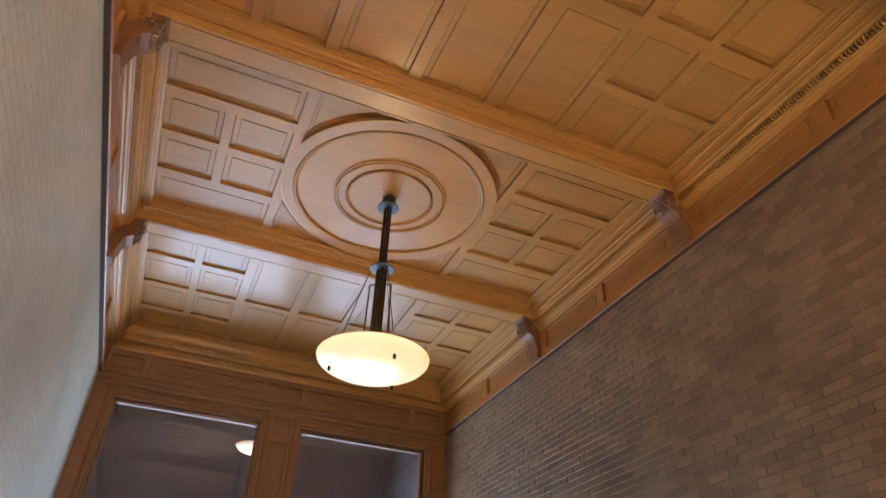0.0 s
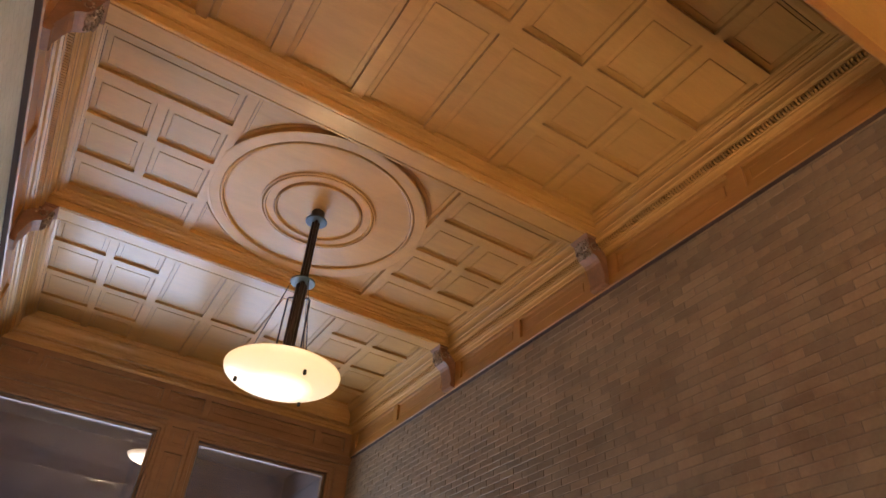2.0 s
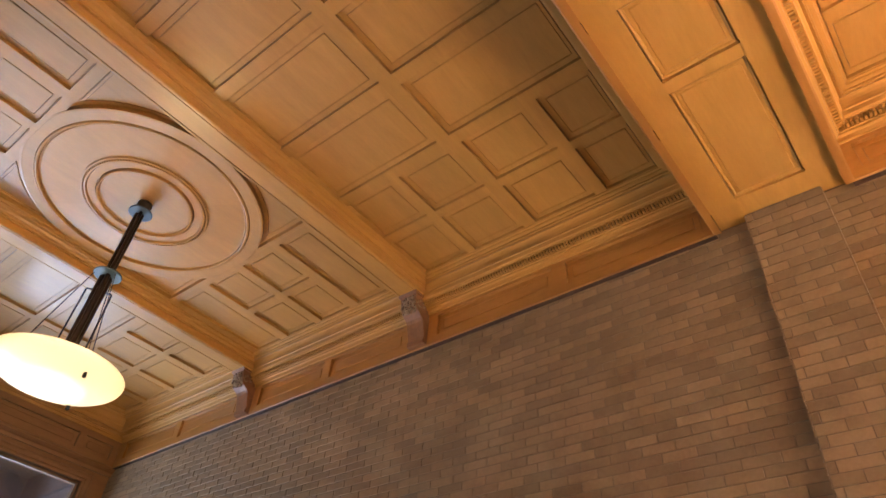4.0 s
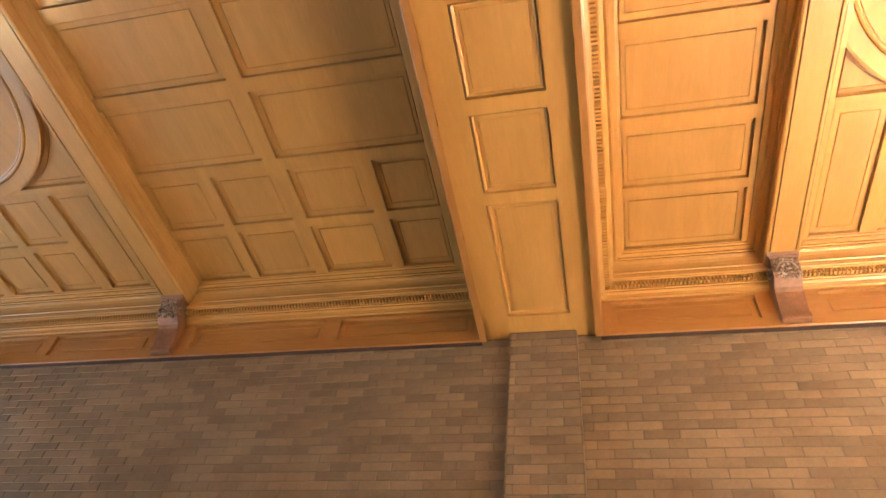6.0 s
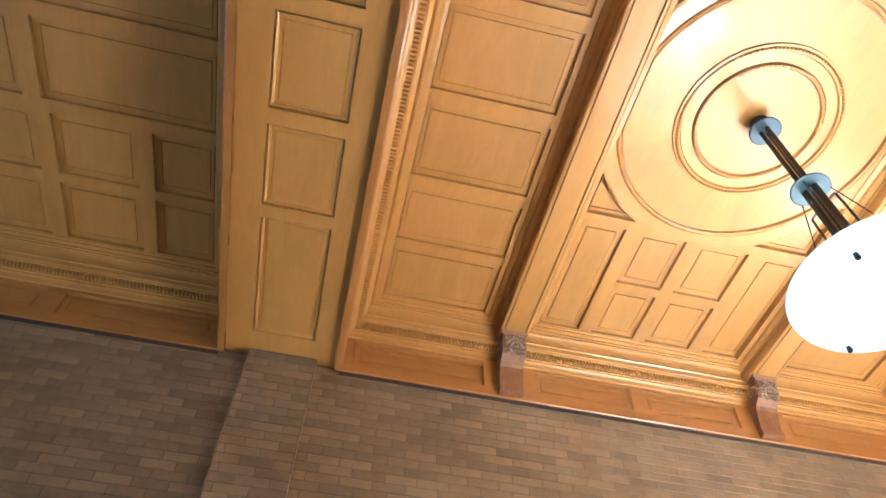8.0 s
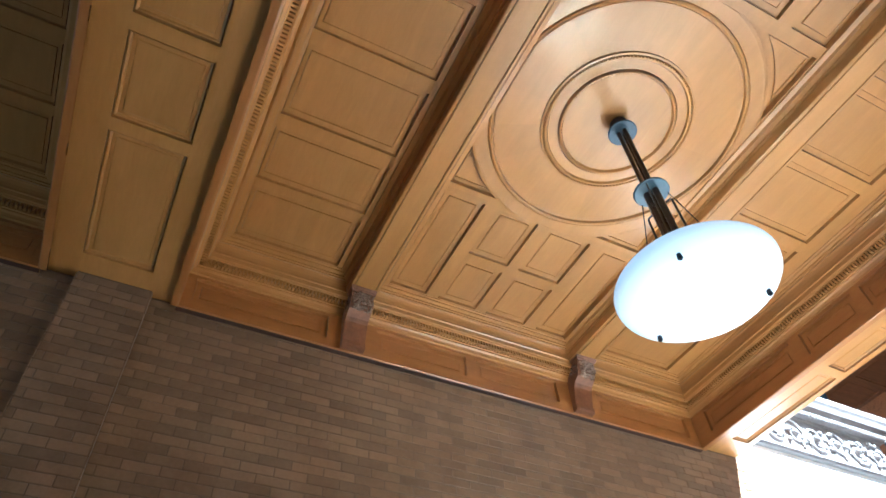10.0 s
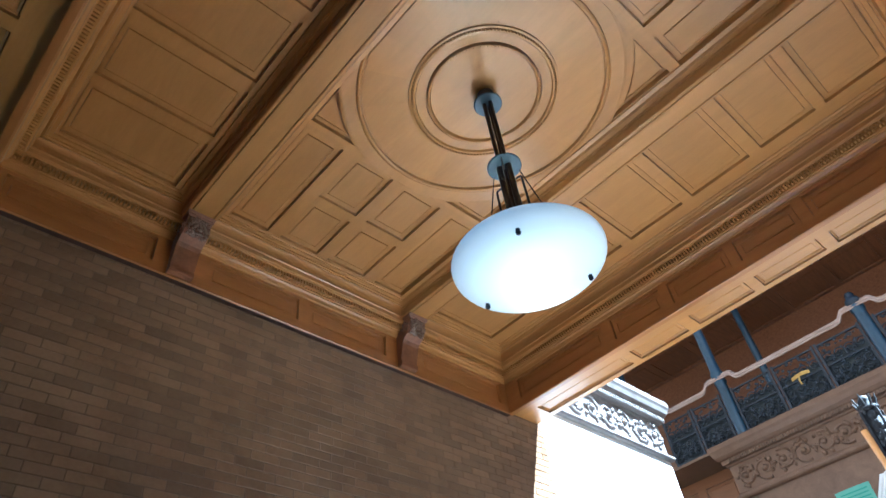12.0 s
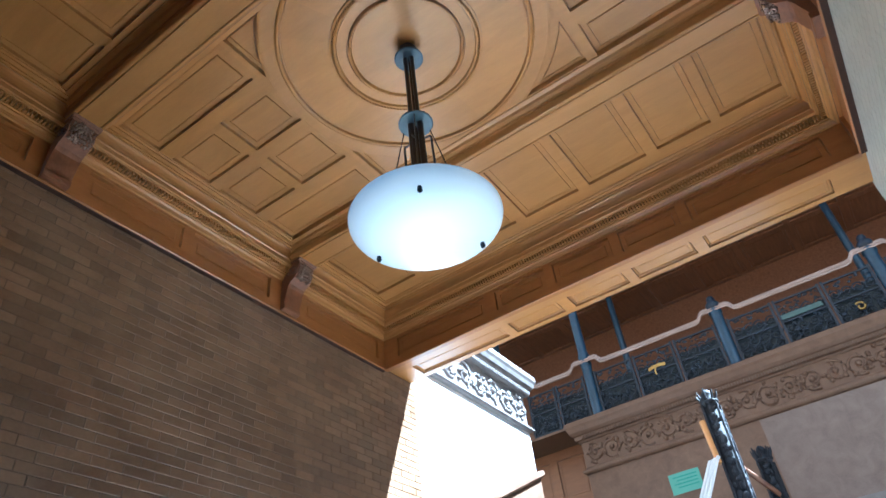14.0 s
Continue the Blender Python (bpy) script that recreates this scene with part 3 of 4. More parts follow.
# ---- pendant lamps ----
def make_lamp(x, y, glass, bulbs, stem_turn, stud_turn, drop, wide, deep, label):
    ob = base("pendant_lamp", label, "lamp", "pendant lamps", (x, y, 0))

    def disc(name, z, r, mat_, parent=ob):
        m = Mesh()
        m.lathe(0, 0, [(0.002, z), (r - 0.006, z), (r, z + 0.004), (r, z + 0.012), (r - 0.006, z + 0.016), (0.002, z + 0.016)], 32)
        return part(name, m, mat_, parent, "blue-grey metal disc")

    m = Mesh()
    m.lathe(0, 0, [(0.06, 5.61), (0.062, 5.575), (0.045, 5.555), (0.045, 5.52), (0.03, 5.515)], 24)
    part("canopy", m, bronze, ob, smooth=True)
    disc("canopy_plate", 5.49, 0.098, steel_blue)
    disc("collar_plate", 4.81, 0.108, steel_blue)
    for k in range(3):
        a = stem_turn + 2 * math.pi * k / 3
        m = Mesh()
        m.tube([(0.026 * math.cos(a), 0.026 * math.sin(a), 5.52), (0.026 * math.cos(a), 0.026 * math.sin(a), 4.80)], 0.0145, 10)
        part("stem", m, bronze, ob, smooth=True)
        m = Mesh()
        m.tube([(0.034 * math.cos(a), 0.034 * math.sin(a), 4.80), (0.034 * math.cos(a), 0.034 * math.sin(a), 4.04 - drop)], 0.020, 10)
        part("lower_stem", m, bronze, ob, smooth=True)
    for k in range(4):
        a = stem_turn + math.pi / 4 + math.pi / 2 * k
        c, s = math.cos(a), math.sin(a)
        m = Mesh()
        m.tube([(0.04 * c, 0.04 * s, 4.66), (0.088 * c, 0.088 * s, 4.655), (0.092 * c, 0.092 * s, 4.645), (0.10 * c, 0.10 * s, 4.05 - drop)], 0.007, 6)
        part("strap", m, bronze, ob)
    for k in range(3):
        a = stud_turn + 2 * math.pi * k / 3
        c, s = math.cos(a), math.sin(a)
        m = Mesh()
        m.tube([(0.095 * c, 0.095 * s, 4.80), (0.33 * c, 0.33 * s, 3.97 - drop)], 0.0035, 5)
        part("hanger_wire", m, bronze, ob)
        m = Mesh()
        m.tube([(0.33 * c, 0.33 * s, 3.99 - drop), (0.335 * c, 0.335 * s, 3.905 - drop)], 0.012, 10)
        m.ball((0.335 * c, 0.335 * s, 3.905 - drop), 0.015, 8, 5)
        part("stud", m, black_iron, ob, "black stud through the glass", smooth=True)
    # shallow dish of opal glass
    m = Mesh()
    outer = [(wide * math.sin(t), 3.875 - drop + deep * (1 - math.cos(t)) ** 0.9) for t in [math.pi / 2 * k / 14 for k in range(15)]]
    inner = [(max(r - 0.008, 0.001), z + 0.008) for r, z in outer[::-1]]
    m.lathe(0, 0, [(0.001, outer[0][1])] + outer[1:] + [(wide + 0.001, 3.880 + deep - drop)] + inner, 48)
    part("bowl", m, glass, ob, "glowing opal glass dish", smooth=True)
    for k in range(3):
        a = stem_turn + 0.5 + 2 * math.pi * k / 3
        m = Mesh()
        m.ball((0.17 * math.cos(a), 0.17 * math.sin(a), 4.02 - drop), 0.035, 10, 6)
        part("bulb", m, bulbs, ob, smooth=True)
    return ob


make_lamp(0.0, 4.745, opal_warm, bulb_soft, 0.3, 2.83, 0.055, 0.448, 0.142, "bowl pendant lamp with warm glowing opal dish on dark stems")
make_lamp(0.025, -2.37, opal_cool, bulb_bright, 0.9, 0.0, -0.022, 0.422, 0.118, "bowl pendant lamp with white glowing opal dish on dark stems")

# ---- atrium beyond the portal ----
AX, FAR, DECK = 2.40, -10.35, 6.15
m = Mesh()
m.box(AX, AX + 0.5, -8.15, -5.36, 0, 5.36)
m.box(WALL, AX, -5.40, -5.36, 0, 6.0)
pale_wall = structure("wall_atrium", m, glazed_white, "pale glazed wall washed by bright daylight", "wall")
m = Mesh()
m.strip([[(AX - d, -5.9, 3.72 + h), (AX - d, -8.20, 4.76 + h), (AX + 0.4, -8.20, 4.76 + h)] for d, h in ((0.0, -0.06), (0.05, -0.05), (0.09, -0.02), (0.09, 0.03), (0.06, 0.045), (0.0, 0.05))])
part("stair_string", m, terracotta, pale_wall, "buff raking string of the stair")
m = Mesh()
m.face((AX - 0.03, -5.9, 3.68), (AX - 0.03, -8.18, 4.72), (AX - 0.03, -8.18, 2.0), (AX - 0.03, -5.9, 2.0))
m.face((AX - 0.03, -8.18, 4.72), (AX + 0.4, -8.18, 4.72), (AX + 0.4, -8.18, 2.0), (AX - 0.03, -8.18, 2.0))
part("stair_side", m, terracotta, pale_wall, "buff facing under the raking string")
BAND = [(0.0, 5.33), (0.04, 5.345), (0.06, 5.37), (0.06, 5.395), (0.02, 5.41), (0.015, 5.43), (0.0, 5.45), (0.0, 5.86), (0.02, 5.87), (0.03, 5.89), (0.07, 5.90), (0.07, 5.96), (0.10, 5.98), (0.13, 6.02), (0.15, 6.08), (0.17, 6.12), (0.17, 6.18), (0.16, 6.20)]


def scrolls(along0, along1, place, step=0.31, tall=0.38, thick=0.021):
    """Rinceau in relief: alternating spirals with leaf lobes, in the plane place(u, v, out)."""
    m = Mesh()
    n = max(1, int(abs(along1 - along0) / step))
    rnd = random.Random(11)
    for k in range(n):
        c = along0 + (along1 - along0) * (k + 0.5) / n
        s = 1 if k % 2 else -1
        pts = []
        for i in range(22):
            a = i * 0.42
            r = tall * 0.45 * (1 - i / 25)
            pts.append(place(c + s * r * math.cos(a + 1.2), s * r * math.sin(a + 1.2), 0.006))
        m.tube(pts, thick, 6, [thick * (1.15 - 0.03 * i) for i in range(22)])
        m.ball(place(c, 0, 0.012), thick * 2.1, 8, 5)
        for i in range(14):
            a = rnd.random() * 6.28
            r = tall * (0.28 + 0.24 * rnd.random())
            p = place(c + r * math.cos(a) * 0.95, r * math.sin(a) * 0.9, 0.008)
            m.ball(p, thick * (1.0 + 0.8 * rnd.random()), 7, 4)
    return m


m = Mesh()
m.strip([[(AX - d, -5.37, z), (AX - d, -8.15 - d, z), (AX + 0.5, -8.15 - d, z)] for d, z in BAND])
m.box(AX + 0.001, AX + 0.5, -8.14, -5.37, 5.36, 6.19)
band = part("terracotta_band", m, pale_stone, pale_wall, "pale carved band under the gallery edge")
part("carved_scrolls", scrolls(-5.4, -8.1, lambda u, v, o: (AX - o, u, 5.655 + v)), pale_stone, band, "carved leaf scrolls in relief", smooth=True)
m = Mesh()
for k in range(62):
    y = -5.42 - k * 0.045
    m.box(AX - 0.10, AX - 0.06, y - 0.03, y - 0.008, 5.90, 5.955)
part("dentil_course", m, pale_stone, band)

# far gallery
m = Mesh()
m.box(-6.0, 2.54, FAR - 0.35, FAR, 0, 5.36)
far_wall = structure("wall_south", m, terracotta, "buff wall under the far gallery", "wall")
m = Mesh()
m.strip([[(-6.0, FAR + d, z), (2.54 + d, FAR + d, z), (2.54 + d, FAR - 0.4, z)] for d, z in BAND])
m.box(-6.0, 2.53, FAR - 0.35, FAR - 0.001, 5.36, 6.19)
fband = part("terracotta_band", m, terracotta, far_wall, "buff carved band along the gallery edge")
part("carved_scrolls", scrolls(-4.4, 2.5, lambda u, v, o: (u, FAR + o, 5.655 + v)), terracotta, fband, "carved leaf scrolls in relief", smooth=True)
m = Mesh()
for k in range(160):
    x = -4.7 + k * 0.045
    m.box(x, x + 0.022, FAR + 0.06, FAR + 0.10, 5.90, 5.955)
part("dentil_course", m, terracotta, fband)
# paler patch of render to the west of the wall
m = Mesh()
m.box(-6.0, -0.22, FAR + 0.002, FAR + 0.02, 0, 5.32)
part("render_panel", m, mauve_facing, far_wall, "paler mauve glazed facing")
m = Mesh()
m.box(-6.0, 9.0, FAR - 3.2, FAR + 0.10, DECK - 0.02, DECK + 0.02)
deck = structure("gallery_floor", m, terracotta, "edge of the gallery floor", "floor")
m = Mesh()
m.box(-6.0, 9.0, FAR - 3.2, FAR - 3.0, DECK, 11)
structure("wall_gallery_back", m, wood_dark, "dark panelled back wall of the gallery", "wall")
m = Mesh()
coffer(m, lambda u, v, d: (u, v, 9.4 + d), -6, 9, FAR - 3.1, FAR + 0.1, [(-5.8 + k * 1.0, -5.8 + k * 1.0 + 0.86, FAR - 2.9 + j * 1.05, FAR - 2.9 + j * 1.05 + 0.9) for k in range(14) for j in range(3)])
structure("gallery_ceiling", m, wood_dark, "stained timber ceiling over the gallery", "ceiling")
# timber recess east of the far wall
m = Mesh()
coffer(m, lambda u, v, d: (u, FAR - 0.6 - d, v), 2.5, 7.0, 0, DECK - 0.03, [(2.75, 3.3, 5.25, 5.95), (2.75, 3.3, 4.1, 5.12), (3.45, 4.6, 5.1, 5.95), (3.45, 4.6, 4.1, 5.0), (4.75, 6.4, 5.1, 5.95), (4.75, 6.4, 4.1, 5.0)])
m.box(2.5, 7.0, FAR - 0.9, FAR - 0.66, 0, DECK - 0.03)
structure("wall_recess", m, wood_screen, "panelled oak wall in the corner recess", "wall")
# closing walls of the well, under its glass roof
m = Mesh()
m.box(8.5, 8.7, -14, -5.2, 0, 13.5)
m.box(-12.2, -12.0, -14, -5.2, 0, 7.5)
m.box(-12.2, 8.7, -14.2, -13.6, 0, 11.0)
m.box(-12.2, -2.7, -5.36, -5.2, 0, 13.5)
m.box(2.7, 8.7, -5.36, -5.2, 0, 13.5)
m.box(-2.7, 2.7, -5.36, -5.2, 6.1, 13.5)
structure("atrium_wall", m, well_brick, "plain buff brick upper walls of the light well", "wall")


# gallery railing: posts, handrail with cranked ends, cast panels
def post(x, y, tall=3.2, slim=1.0):
    ob = base("gallery_post", "blue painted iron column on the gallery edge", "column", "gallery columns", (x, y, DECK + 0.02))
    m = Mesh()
    m.lathe(0, 0, [(slim * r, z) for r, z in ((0.125, 0.0), (0.125, 0.025), (0.10, 0.05), (0.092, 0.10), (0.086, 0.98), (0.10, 1.0), (0.105, 1.04), (0.09, 1.08), (0.105, 1.12), (0.105, 1.20), (0.088, 1.24), (0.082, 1.30), (0.078, tall - 0.1), (0.10, tall - 0.02))], 16)
    part("shaft", m, blue_iron, ob, smooth=True)
    m = Mesh()
    m.box(-0.13, 0.13, -0.13, 0.13, 0.0, 0.015)
    part("base_plate", m, blue_iron, ob)
    return ob


def rail_post(x, y):
    ob = base("rail_post", "short stout blue iron post with a dark cap", "railing post", "gallery rail posts", (x, y, DECK + 0.02))
    m = Mesh()
    m.lathe(0, 0, [(0.125, 0.0), (0.125, 0.03), (0.10, 0.06), (0.094, 0.12), (0.088, 0.98), (0.105, 1.0), (0.11, 1.06), (0.09, 1.09)], 16)
    part("shaft", m, blue_iron, ob, smooth=True)
    m = Mesh()
    m.lathe(0, 0, [(0.09, 1.09), (0.112, 1.12), (0.118, 1.17), (0.10, 1.21), (0.06, 1.25), (0.07, 1.28), (0.05, 1.33), (0.005, 1.345)], 16)
    part("cap", m, dark_iron, ob, "dark turned iron cap", smooth=True)
    return ob


POSTS = [2.12, -0.24, -2.59, -4.94]
post(POSTS[0], FAR - 0.02)
for x in POSTS[1:]:
    rail_post(x, FAR - 0.02)
for x in (1.80, 4.6, -2.54):
    post(x, FAR - 1.55, slim=0.8)
post(3.55, FAR + 0.95)


def handrail(x0, x1):
    """Three polished tubes between two posts, raised to the posts by a swan neck at each end."""
    ob = base("handrail", "polished triple timber handrail swept up to its posts", "handrail", "gallery handrails", (0, FAR + 0.02, DECK))
    for dy, dz in ((0.0, 0.0), (0.032, -0.040), (0.050, -0.082)):
        z = 1.02 + dz
        end = [(0.0, 0.125), (0.11, 0.125), (0.20, 0.125), (0.235, 0.105), (0.265, 0.055), (0.30, 0.015), (0.36, 0.0)]
        pts = [(x0 - u, dy, z + h) for u, h in end] + [(x1 + u, dy, z + h) for u, h in end[::-1]]
        m = Mesh()
        m.tube(pts, 0.018, 8)
        part("rail", m, rail_wood, ob, smooth=True)
    return ob


def iron_panel(x0, x1, plate=""):
    ob = base("railing_panel", "dark blue cast iron railing panel of dense scrolls", "railing", "gallery railing panels", ((x0 + x1) / 2, FAR + 0.0, DECK + 0.02))
    w = (x1 - x0) / 2 - 0.03
    rnd = random.Random(int(100 * x0))
    for z in (0.05, 0.44, 0.80):
        m = Mesh()
        m.box(-w, w, -0.014, 0.014, z - 0.013, z + 0.013)
        part("bar", m, dark_iron, ob)
    for x in (-w, w):
        m = Mesh()
        m.box(x - 0.018, x + 0.018, -0.018, 0.018, 0.0, 0.84)
        part("upright", m, dark_iron, ob)
    m = Mesh()
    n = 4
    for k in range(n):
        c = -w + 2 * w * (k + 0.5) / n
        s = 1 if k % 2 else -1
        for z, r, q in ((0.15, 0.075, 1), (0.32, 0.085, -1), (0.56, 0.085, 1)):
            pts = [(c + s * r * (1 - i / 21) * math.cos(i * 0.55), 0, z + q * r * (1 - i / 21) * math.sin(i * 0.55)) for i in range(18)]
            m.tube(pts, 0.012, 5)
            for i in range(5):
                a = rnd.random() * 6.28
                m.ball((c + r * 1.15 * math.cos(a), 0.004, z + r * 1.05 * math.sin(a)), 0.014 + 0.016 * rnd.random(), 6, 4, 1, 0.5, 1)
        for i in range(4):
            m.ball((c + rnd.uniform(-0.08, 0.08), 0, 0.68 + 0.1 * rnd.random()), 0.016 + 0.012 * rnd.random(), 6, 4, 1.2, 0.5, 1)
    tagged(part("scrollwork", m, dark_iron, ob, smooth=True), kind="stuff")
    m = Mesh()
    m.box(-w, w, -0.055, -0.05, 0.06, 0.60)
    part("backing", m, teal_sheet, ob, "dim blue-green sheet behind the ironwork")
    if plate == "brass":
        m = Mesh()
        m.strip([[(-0.15, 0.02, z), (-0.05, 0.035, z + 0.012), (0.06, 0.035, z + 0.004), (0.14, 0.02, z - 0.012)] for z in (0.47, 0.50, 0.525)])
        m.tube([(0.02, 0.03, 0.48), (0.035, 0.04, 0.42), (0.03, 0.03, 0.36)], 0.014, 6)
        part("brass_plate", m, brass, ob, "small bright brass plate")
    if plate == "green":
        m = Mesh()
        m.box(-w + 0.05, w - 0.02, 0.02, 0.03, 0.47, 0.55)
        part("pale_plate", m, verdigris, ob, "pale grey-green metal strip")
    if plate == "curl":
        m = Mesh()
        m.tube([(0.02 + 0.075 * (1 - i / 22) * math.cos(0.8 + i * 0.42), 0.035, 0.24 + 0.075 * (1 - i / 22) * math.sin(0.8 + i * 0.42)) for i in range(16)], 0.018, 6)
        part("brass_curl", m, brass, ob, "bright curled brass end", smooth=True)
    return ob


BAY = [3.45] + POSTS
for k, (a, b) in enumerate(zip(BAY, BAY[1:])):
    n = 2 if k == 0 else 3
    for j in range(n):
        u0, u1 = a - 0.09 - (a - b - 0.18) * j / n, a - 0.09 - (a - b - 0.18) * (j + 1) / n
        iron_panel(u1, u0, {(1, 1): "brass", (2, 1): "green", (2, 2): "curl"}.get((k, j), ""))
    handrail(a, b)


# iron newels of the stair, with the handrail between
def newel(x, y, foot, top, width, label):
    ob = base("newel_post", label, "newel post", "stair newels", (x, y, foot))
    tall, h = top - foot, width / 2
    for sx in (-1, 1):
        for sy in (-1, 1):
            m = Mesh()
            m.box(sx * h - 0.012, sx * h + 0.012, sy * h - 0.012, sy * h + 0.012, 0, tall - 0.2)
            part("corner_bar", m, black_iron, ob)
    m = Mesh()
    rnd = random.Random(7)
    z = 0.06
    while z < tall - 0.2:
        for sx, sy in ((1, 0), (-1, 0), (0, 1), (0, -1)):
            for k in range(2):
                u, q = rnd.uniform(-0.6, 0.6) * h, width * rnd.uniform(0.16, 0.32)
                m.ball((sx * h * 0.92 + (u if sy else 0), sy * h * 0.92 + (u if sx else 0), z + rnd.uniform(-0.03, 0.03)), q, 7, 4, 0.5 if sx else rnd.uniform(0.6, 1.1), 0.5 if sy else rnd.uniform(0.6, 1.1), rnd.uniform(0.7, 1.5))
        z += width * 0.42
    m.box(-h * 0.8, h * 0.8, -h * 0.8, h * 0.8, 0.02, tall - 0.2)
    part("lattice", m, black_iron, ob, smooth=True)
    m = Mesh()
    m.lathe(0, 0, [(h * 0.9, tall - 0.2), (h * 1.3, tall - 0.18), (h * 1.3, tall - 0.16), (h * 0.6, tall - 0.13), (h * 0.9, tall - 0.08), (h * 0.5, tall - 0.02), (0.004, tall)], 12)
    for k in range(8):
        a = k * math.pi / 4
        m.tube([(h * math.cos(a), h * math.sin(a), tall - 0.16), (h * 1.35 * math.cos(a), h * 1.35 * math.sin(a), tall - 0.09), (h * 1.5 * math.cos(a), h * 1.5 * math.sin(a), tall - 0.05 + 0.05 * rnd.random())], 0.014, 5, [0.018, 0.014, 0.006])
    part("finial", m, black_iron, ob, "leafy cast finial", smooth=True)
    return ob


m = Mesh()
m.box(-1.6, 0.9, -9.3, -7.3, 0, 3.30)
structure("stair_landing", m, pale_stone, "plain stair landing", "stairs")
newel(-0.055, -8.0, 3.30, 5.02, 0.165, "tall black cast iron newel with a leafy finial")
newel(-0.32, -8.5, 3.30, 4.38, 0.15, "black cast iron newel beside the stair rail")
ob = base("stair_rail", "timber stair rail with a polished pale end", "handrail", at=(0, 0, 0))
m = Mesh()
m.tube([(0.085, -7.92, 4.64), (0.08, -7.92, 4.55), (0.07, -7.92, 4.37), (0.06, -7.92, 4.13)], 0.036, 10)
part("timber_rail", m, wood_x, ob, smooth=True)
m = Mesh()
for k in range(3):
    m.tube([(0.02 + 0.04 * k, -7.80, 4.17 - 0.02 * k), (0.045 + 0.04 * k, -7.79, 4.14), (0.445 + 0.045 * k, -7.72, 3.45)], 0.021, 8)
part("rail_end", m, glazed_white, ob, "pale polished rail end catching the daylight", smooth=True)
m = Mesh()
m.tube([(-0.07, -8.05, 4.14), (-0.21, -8.25, 3.96), (-0.35, -8.45, 3.78)], 0.03, 8)
part("lower_rail", m, wood_dark, ob, smooth=True)

# green notice on the far wall
ob = base("notice", "sheet of pale green paper with faint lines of print", "notice", at=(1.07, FAR + 0.012, 4.80))
m = Mesh()
m.strip([[(-0.235, 0.0, z), (-0.08, 0.012, z), (0.08, 0.010, z), (0.235, 0.0, z)] for z in (-0.15, 0.0, 0.15)])
part("sheet", m, paper, ob)
m = Mesh()
for k in range(4):
    m.box(-0.19, 0.17 - 0.05 * (k % 2), 0.014, 0.016, 0.08 - 0.05 * k, 0.095 - 0.05 * k)
part("print_lines", m, ink, ob, "faint bars of print")

# ---- bricks of the east wall ----
COURSE, LENGTH, GAP = 0.0665, 0.2125, 0.0055
PIL = (0.135, 0.605, 0.065)
unit = Mesh()
L, H = LENGTH - GAP, COURSE - GAP
unit.strip([[(d, -L / 2 + e, -H / 2 + e), (d, L / 2 - e, -H / 2 + e), (d, L / 2 - e, H / 2 - e), (d, -L / 2 + e, H / 2 - e)] for d, e in ((0.0, 0.0), (-0.003, 0.0), (-0.005, 0.0025))], True)
unit.face(*unit.v[-4:])
brick_data = unit.data("brick", brick_single)
rnd = random.Random(21)
rest = Mesh()
m = Mesh()
m.box(WALL - PIL[2], WALL + 0.001, PIL[0], PIL[1], 0, BASE - 0.002)
pilaster = part("pilaster", m, mortar, wall_east, "shallow brick pilaster under the great beam")
singles = 0
course = 0
z = BASE - 0.012 - COURSE / 2
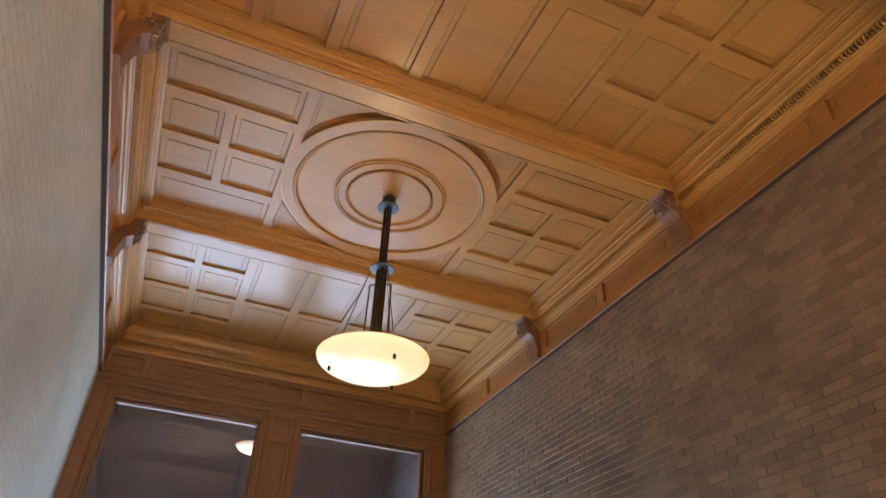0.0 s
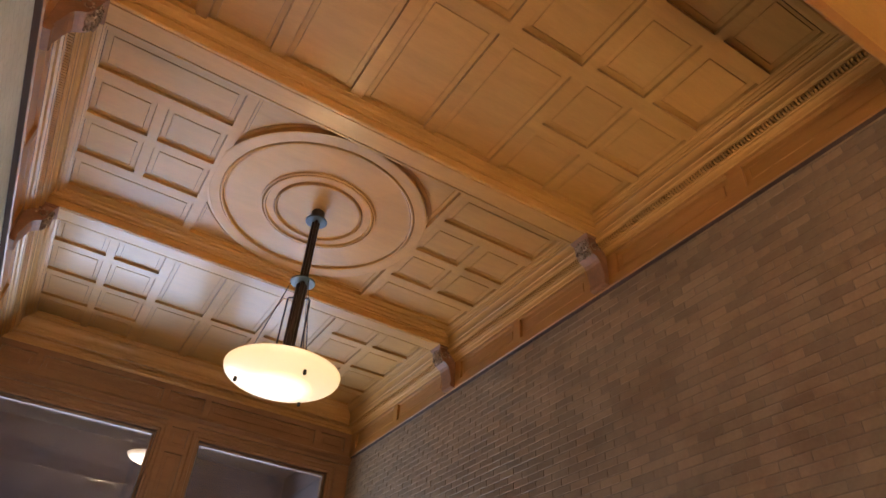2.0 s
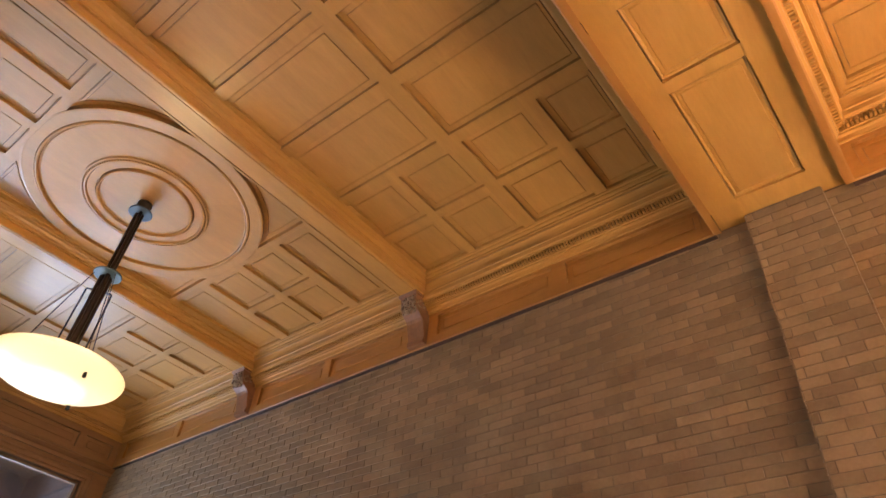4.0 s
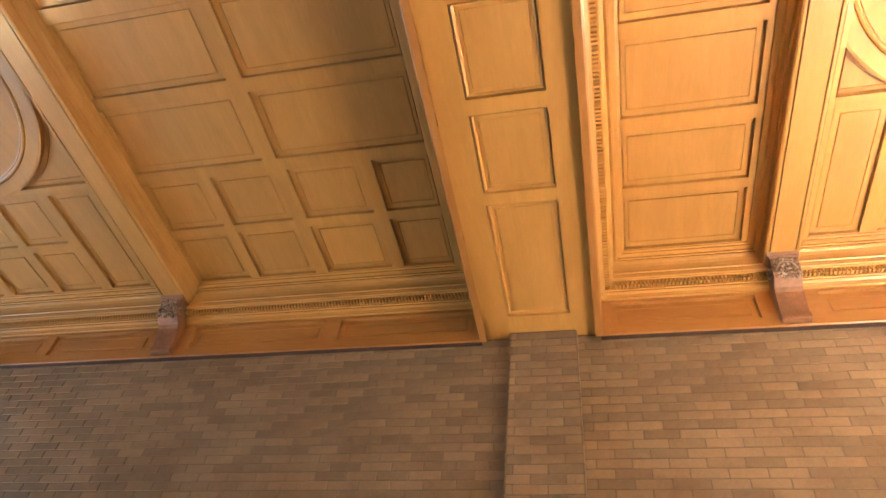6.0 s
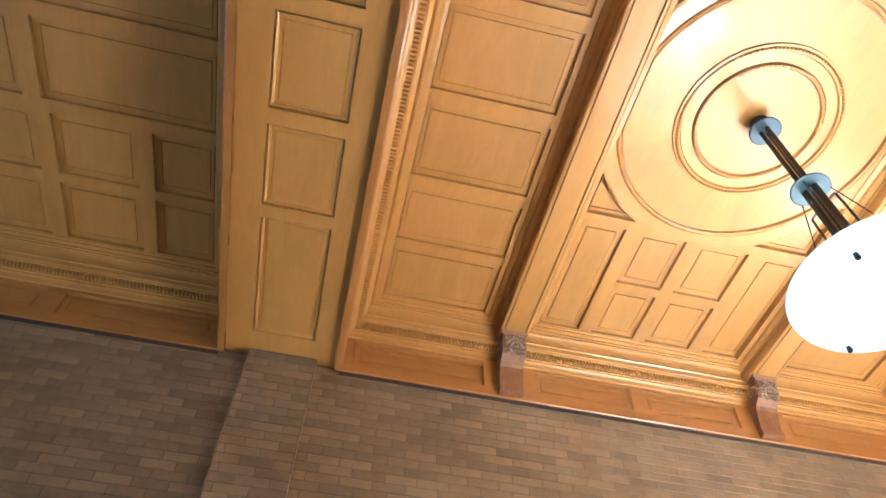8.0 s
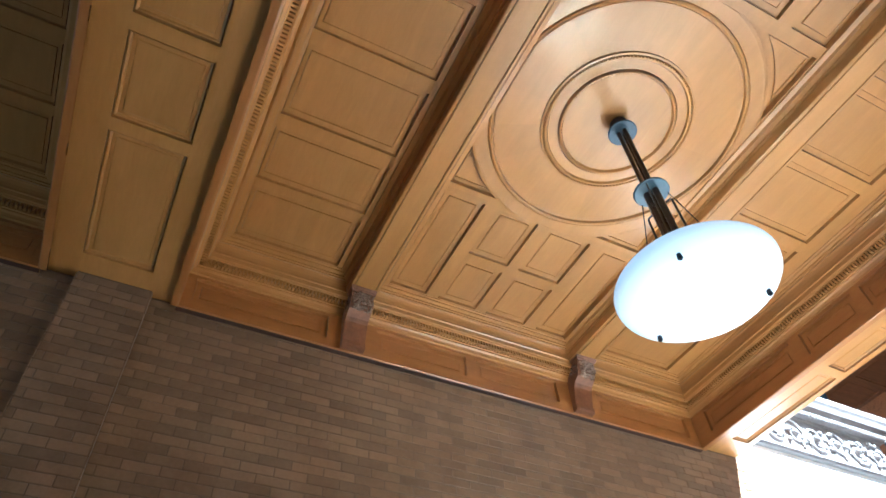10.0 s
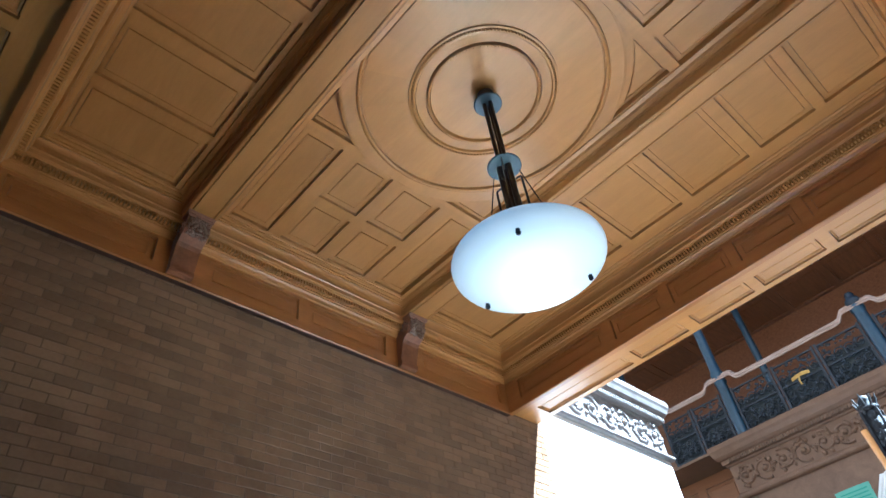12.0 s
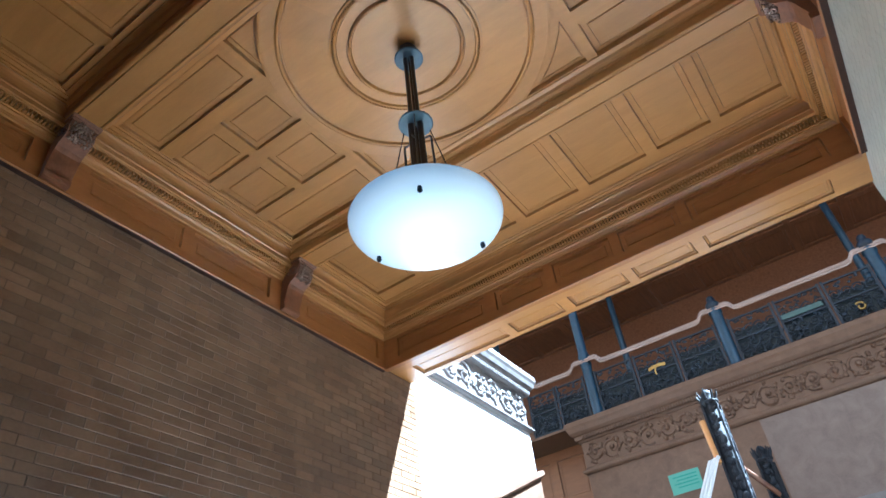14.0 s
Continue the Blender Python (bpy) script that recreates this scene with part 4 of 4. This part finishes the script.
while z > 0.02:
    for y0, y1, x in ((-5.36, PIL[0], WALL), (PIL[0], PIL[1], WALL - PIL[2]), (PIL[1], NORTH, WALL)):
        y = y0 - (LENGTH * ((course * 0.5) % 1) if y0 != PIL[0] else (LENGTH * 0.5 if course % 2 else 0)) + rnd.uniform(-0.02, 0.02) * (y0 != PIL[0])
        while y < y1 - 0.01:
            a, b = max(y, y0) + GAP / 2, min(y + LENGTH, y1) - GAP / 2
            y += LENGTH
            if b - a < 0.02:
                continue
            out = x + rnd.uniform(-0.0015, 0.0025)
            whole = abs(b - a - L) < 1e-4
            if whole and singles < 300 and -1.35 < a < 2.3 and z > 4.20:
                ob = new("brick", brick_data)
                ob.parent = wall_east
                ob.location = (out, (a + b) / 2, z + rnd.uniform(-0.001, 0.001))
                ob.rotation_euler = (rnd.uniform(-0.004, 0.004), 0, rnd.uniform(-0.004, 0.004))
                singles += 1
                continue
            rest.strip([[(out + d, a + e, z - H / 2 + e), (out + d, b - e, z - H / 2 + e), (out + d, b - e, z + H / 2 - e), (out + d, a + e, z + H / 2 - e)] for d, e in ((0.0, 0.0), (-0.003, 0.0), (-0.005, 0.0025))], True)
            n = len(rest.v)
            rest.f.append((n - 4, n - 3, n - 2, n - 1))
    z -= COURSE
    course += 1
tagged(part("bricks", rest, brick_mat, wall_east, "thin tan glazed bricks in running bond"), kind="stuff")
# the west wall, of the same thin bricks, daylight sheen put into their grey
rest = Mesh()
course, z = 0, BASE - 0.012 - COURSE / 2
while z > 0.02:
    y = -5.36 - LENGTH * (0.5 if course % 2 else 0)
    while y < NORTH - 0.01:
        a, b, out = max(y, -5.36) + GAP / 2, min(y + LENGTH, NORTH) - GAP / 2, -WALL + rnd.uniform(-0.0001, 0.0002)
        y += LENGTH
        if b - a > 0.02:
            rest.strip([[(out + d, a + e, z - H / 2 + e), (out + d, b - e, z - H / 2 + e), (out + d, b - e, z + H / 2 - e), (out + d, a + e, z + H / 2 - e)] for d, e in ((0.0, 0.0), (0.0006, 0.0), (0.0008, 0.002))], True)
            n = len(rest.v)
            rest.f.append((n - 4, n - 3, n - 2, n - 1))
    z -= COURSE
    course += 1
tagged(part("bricks", rest, sheen_brick, wall_west, "thin glazed bricks in running bond, coloured grey for daylight sheen"), kind="stuff")
# pilaster returns
m = Mesh()
zz = BASE - 0.012 - COURSE / 2
while zz > 0.02:
    for y, s in ((PIL[0], -1), (PIL[1], 1)):
        m.box(WALL - PIL[2] - 0.004, WALL - 0.016, min(y, y + s * 0.008), max(y, y + s * 0.008), zz - H / 2, zz + H / 2)
    zz -= COURSE
tagged(part("return_bricks", m, brick_mat, wall_east), kind="stuff")
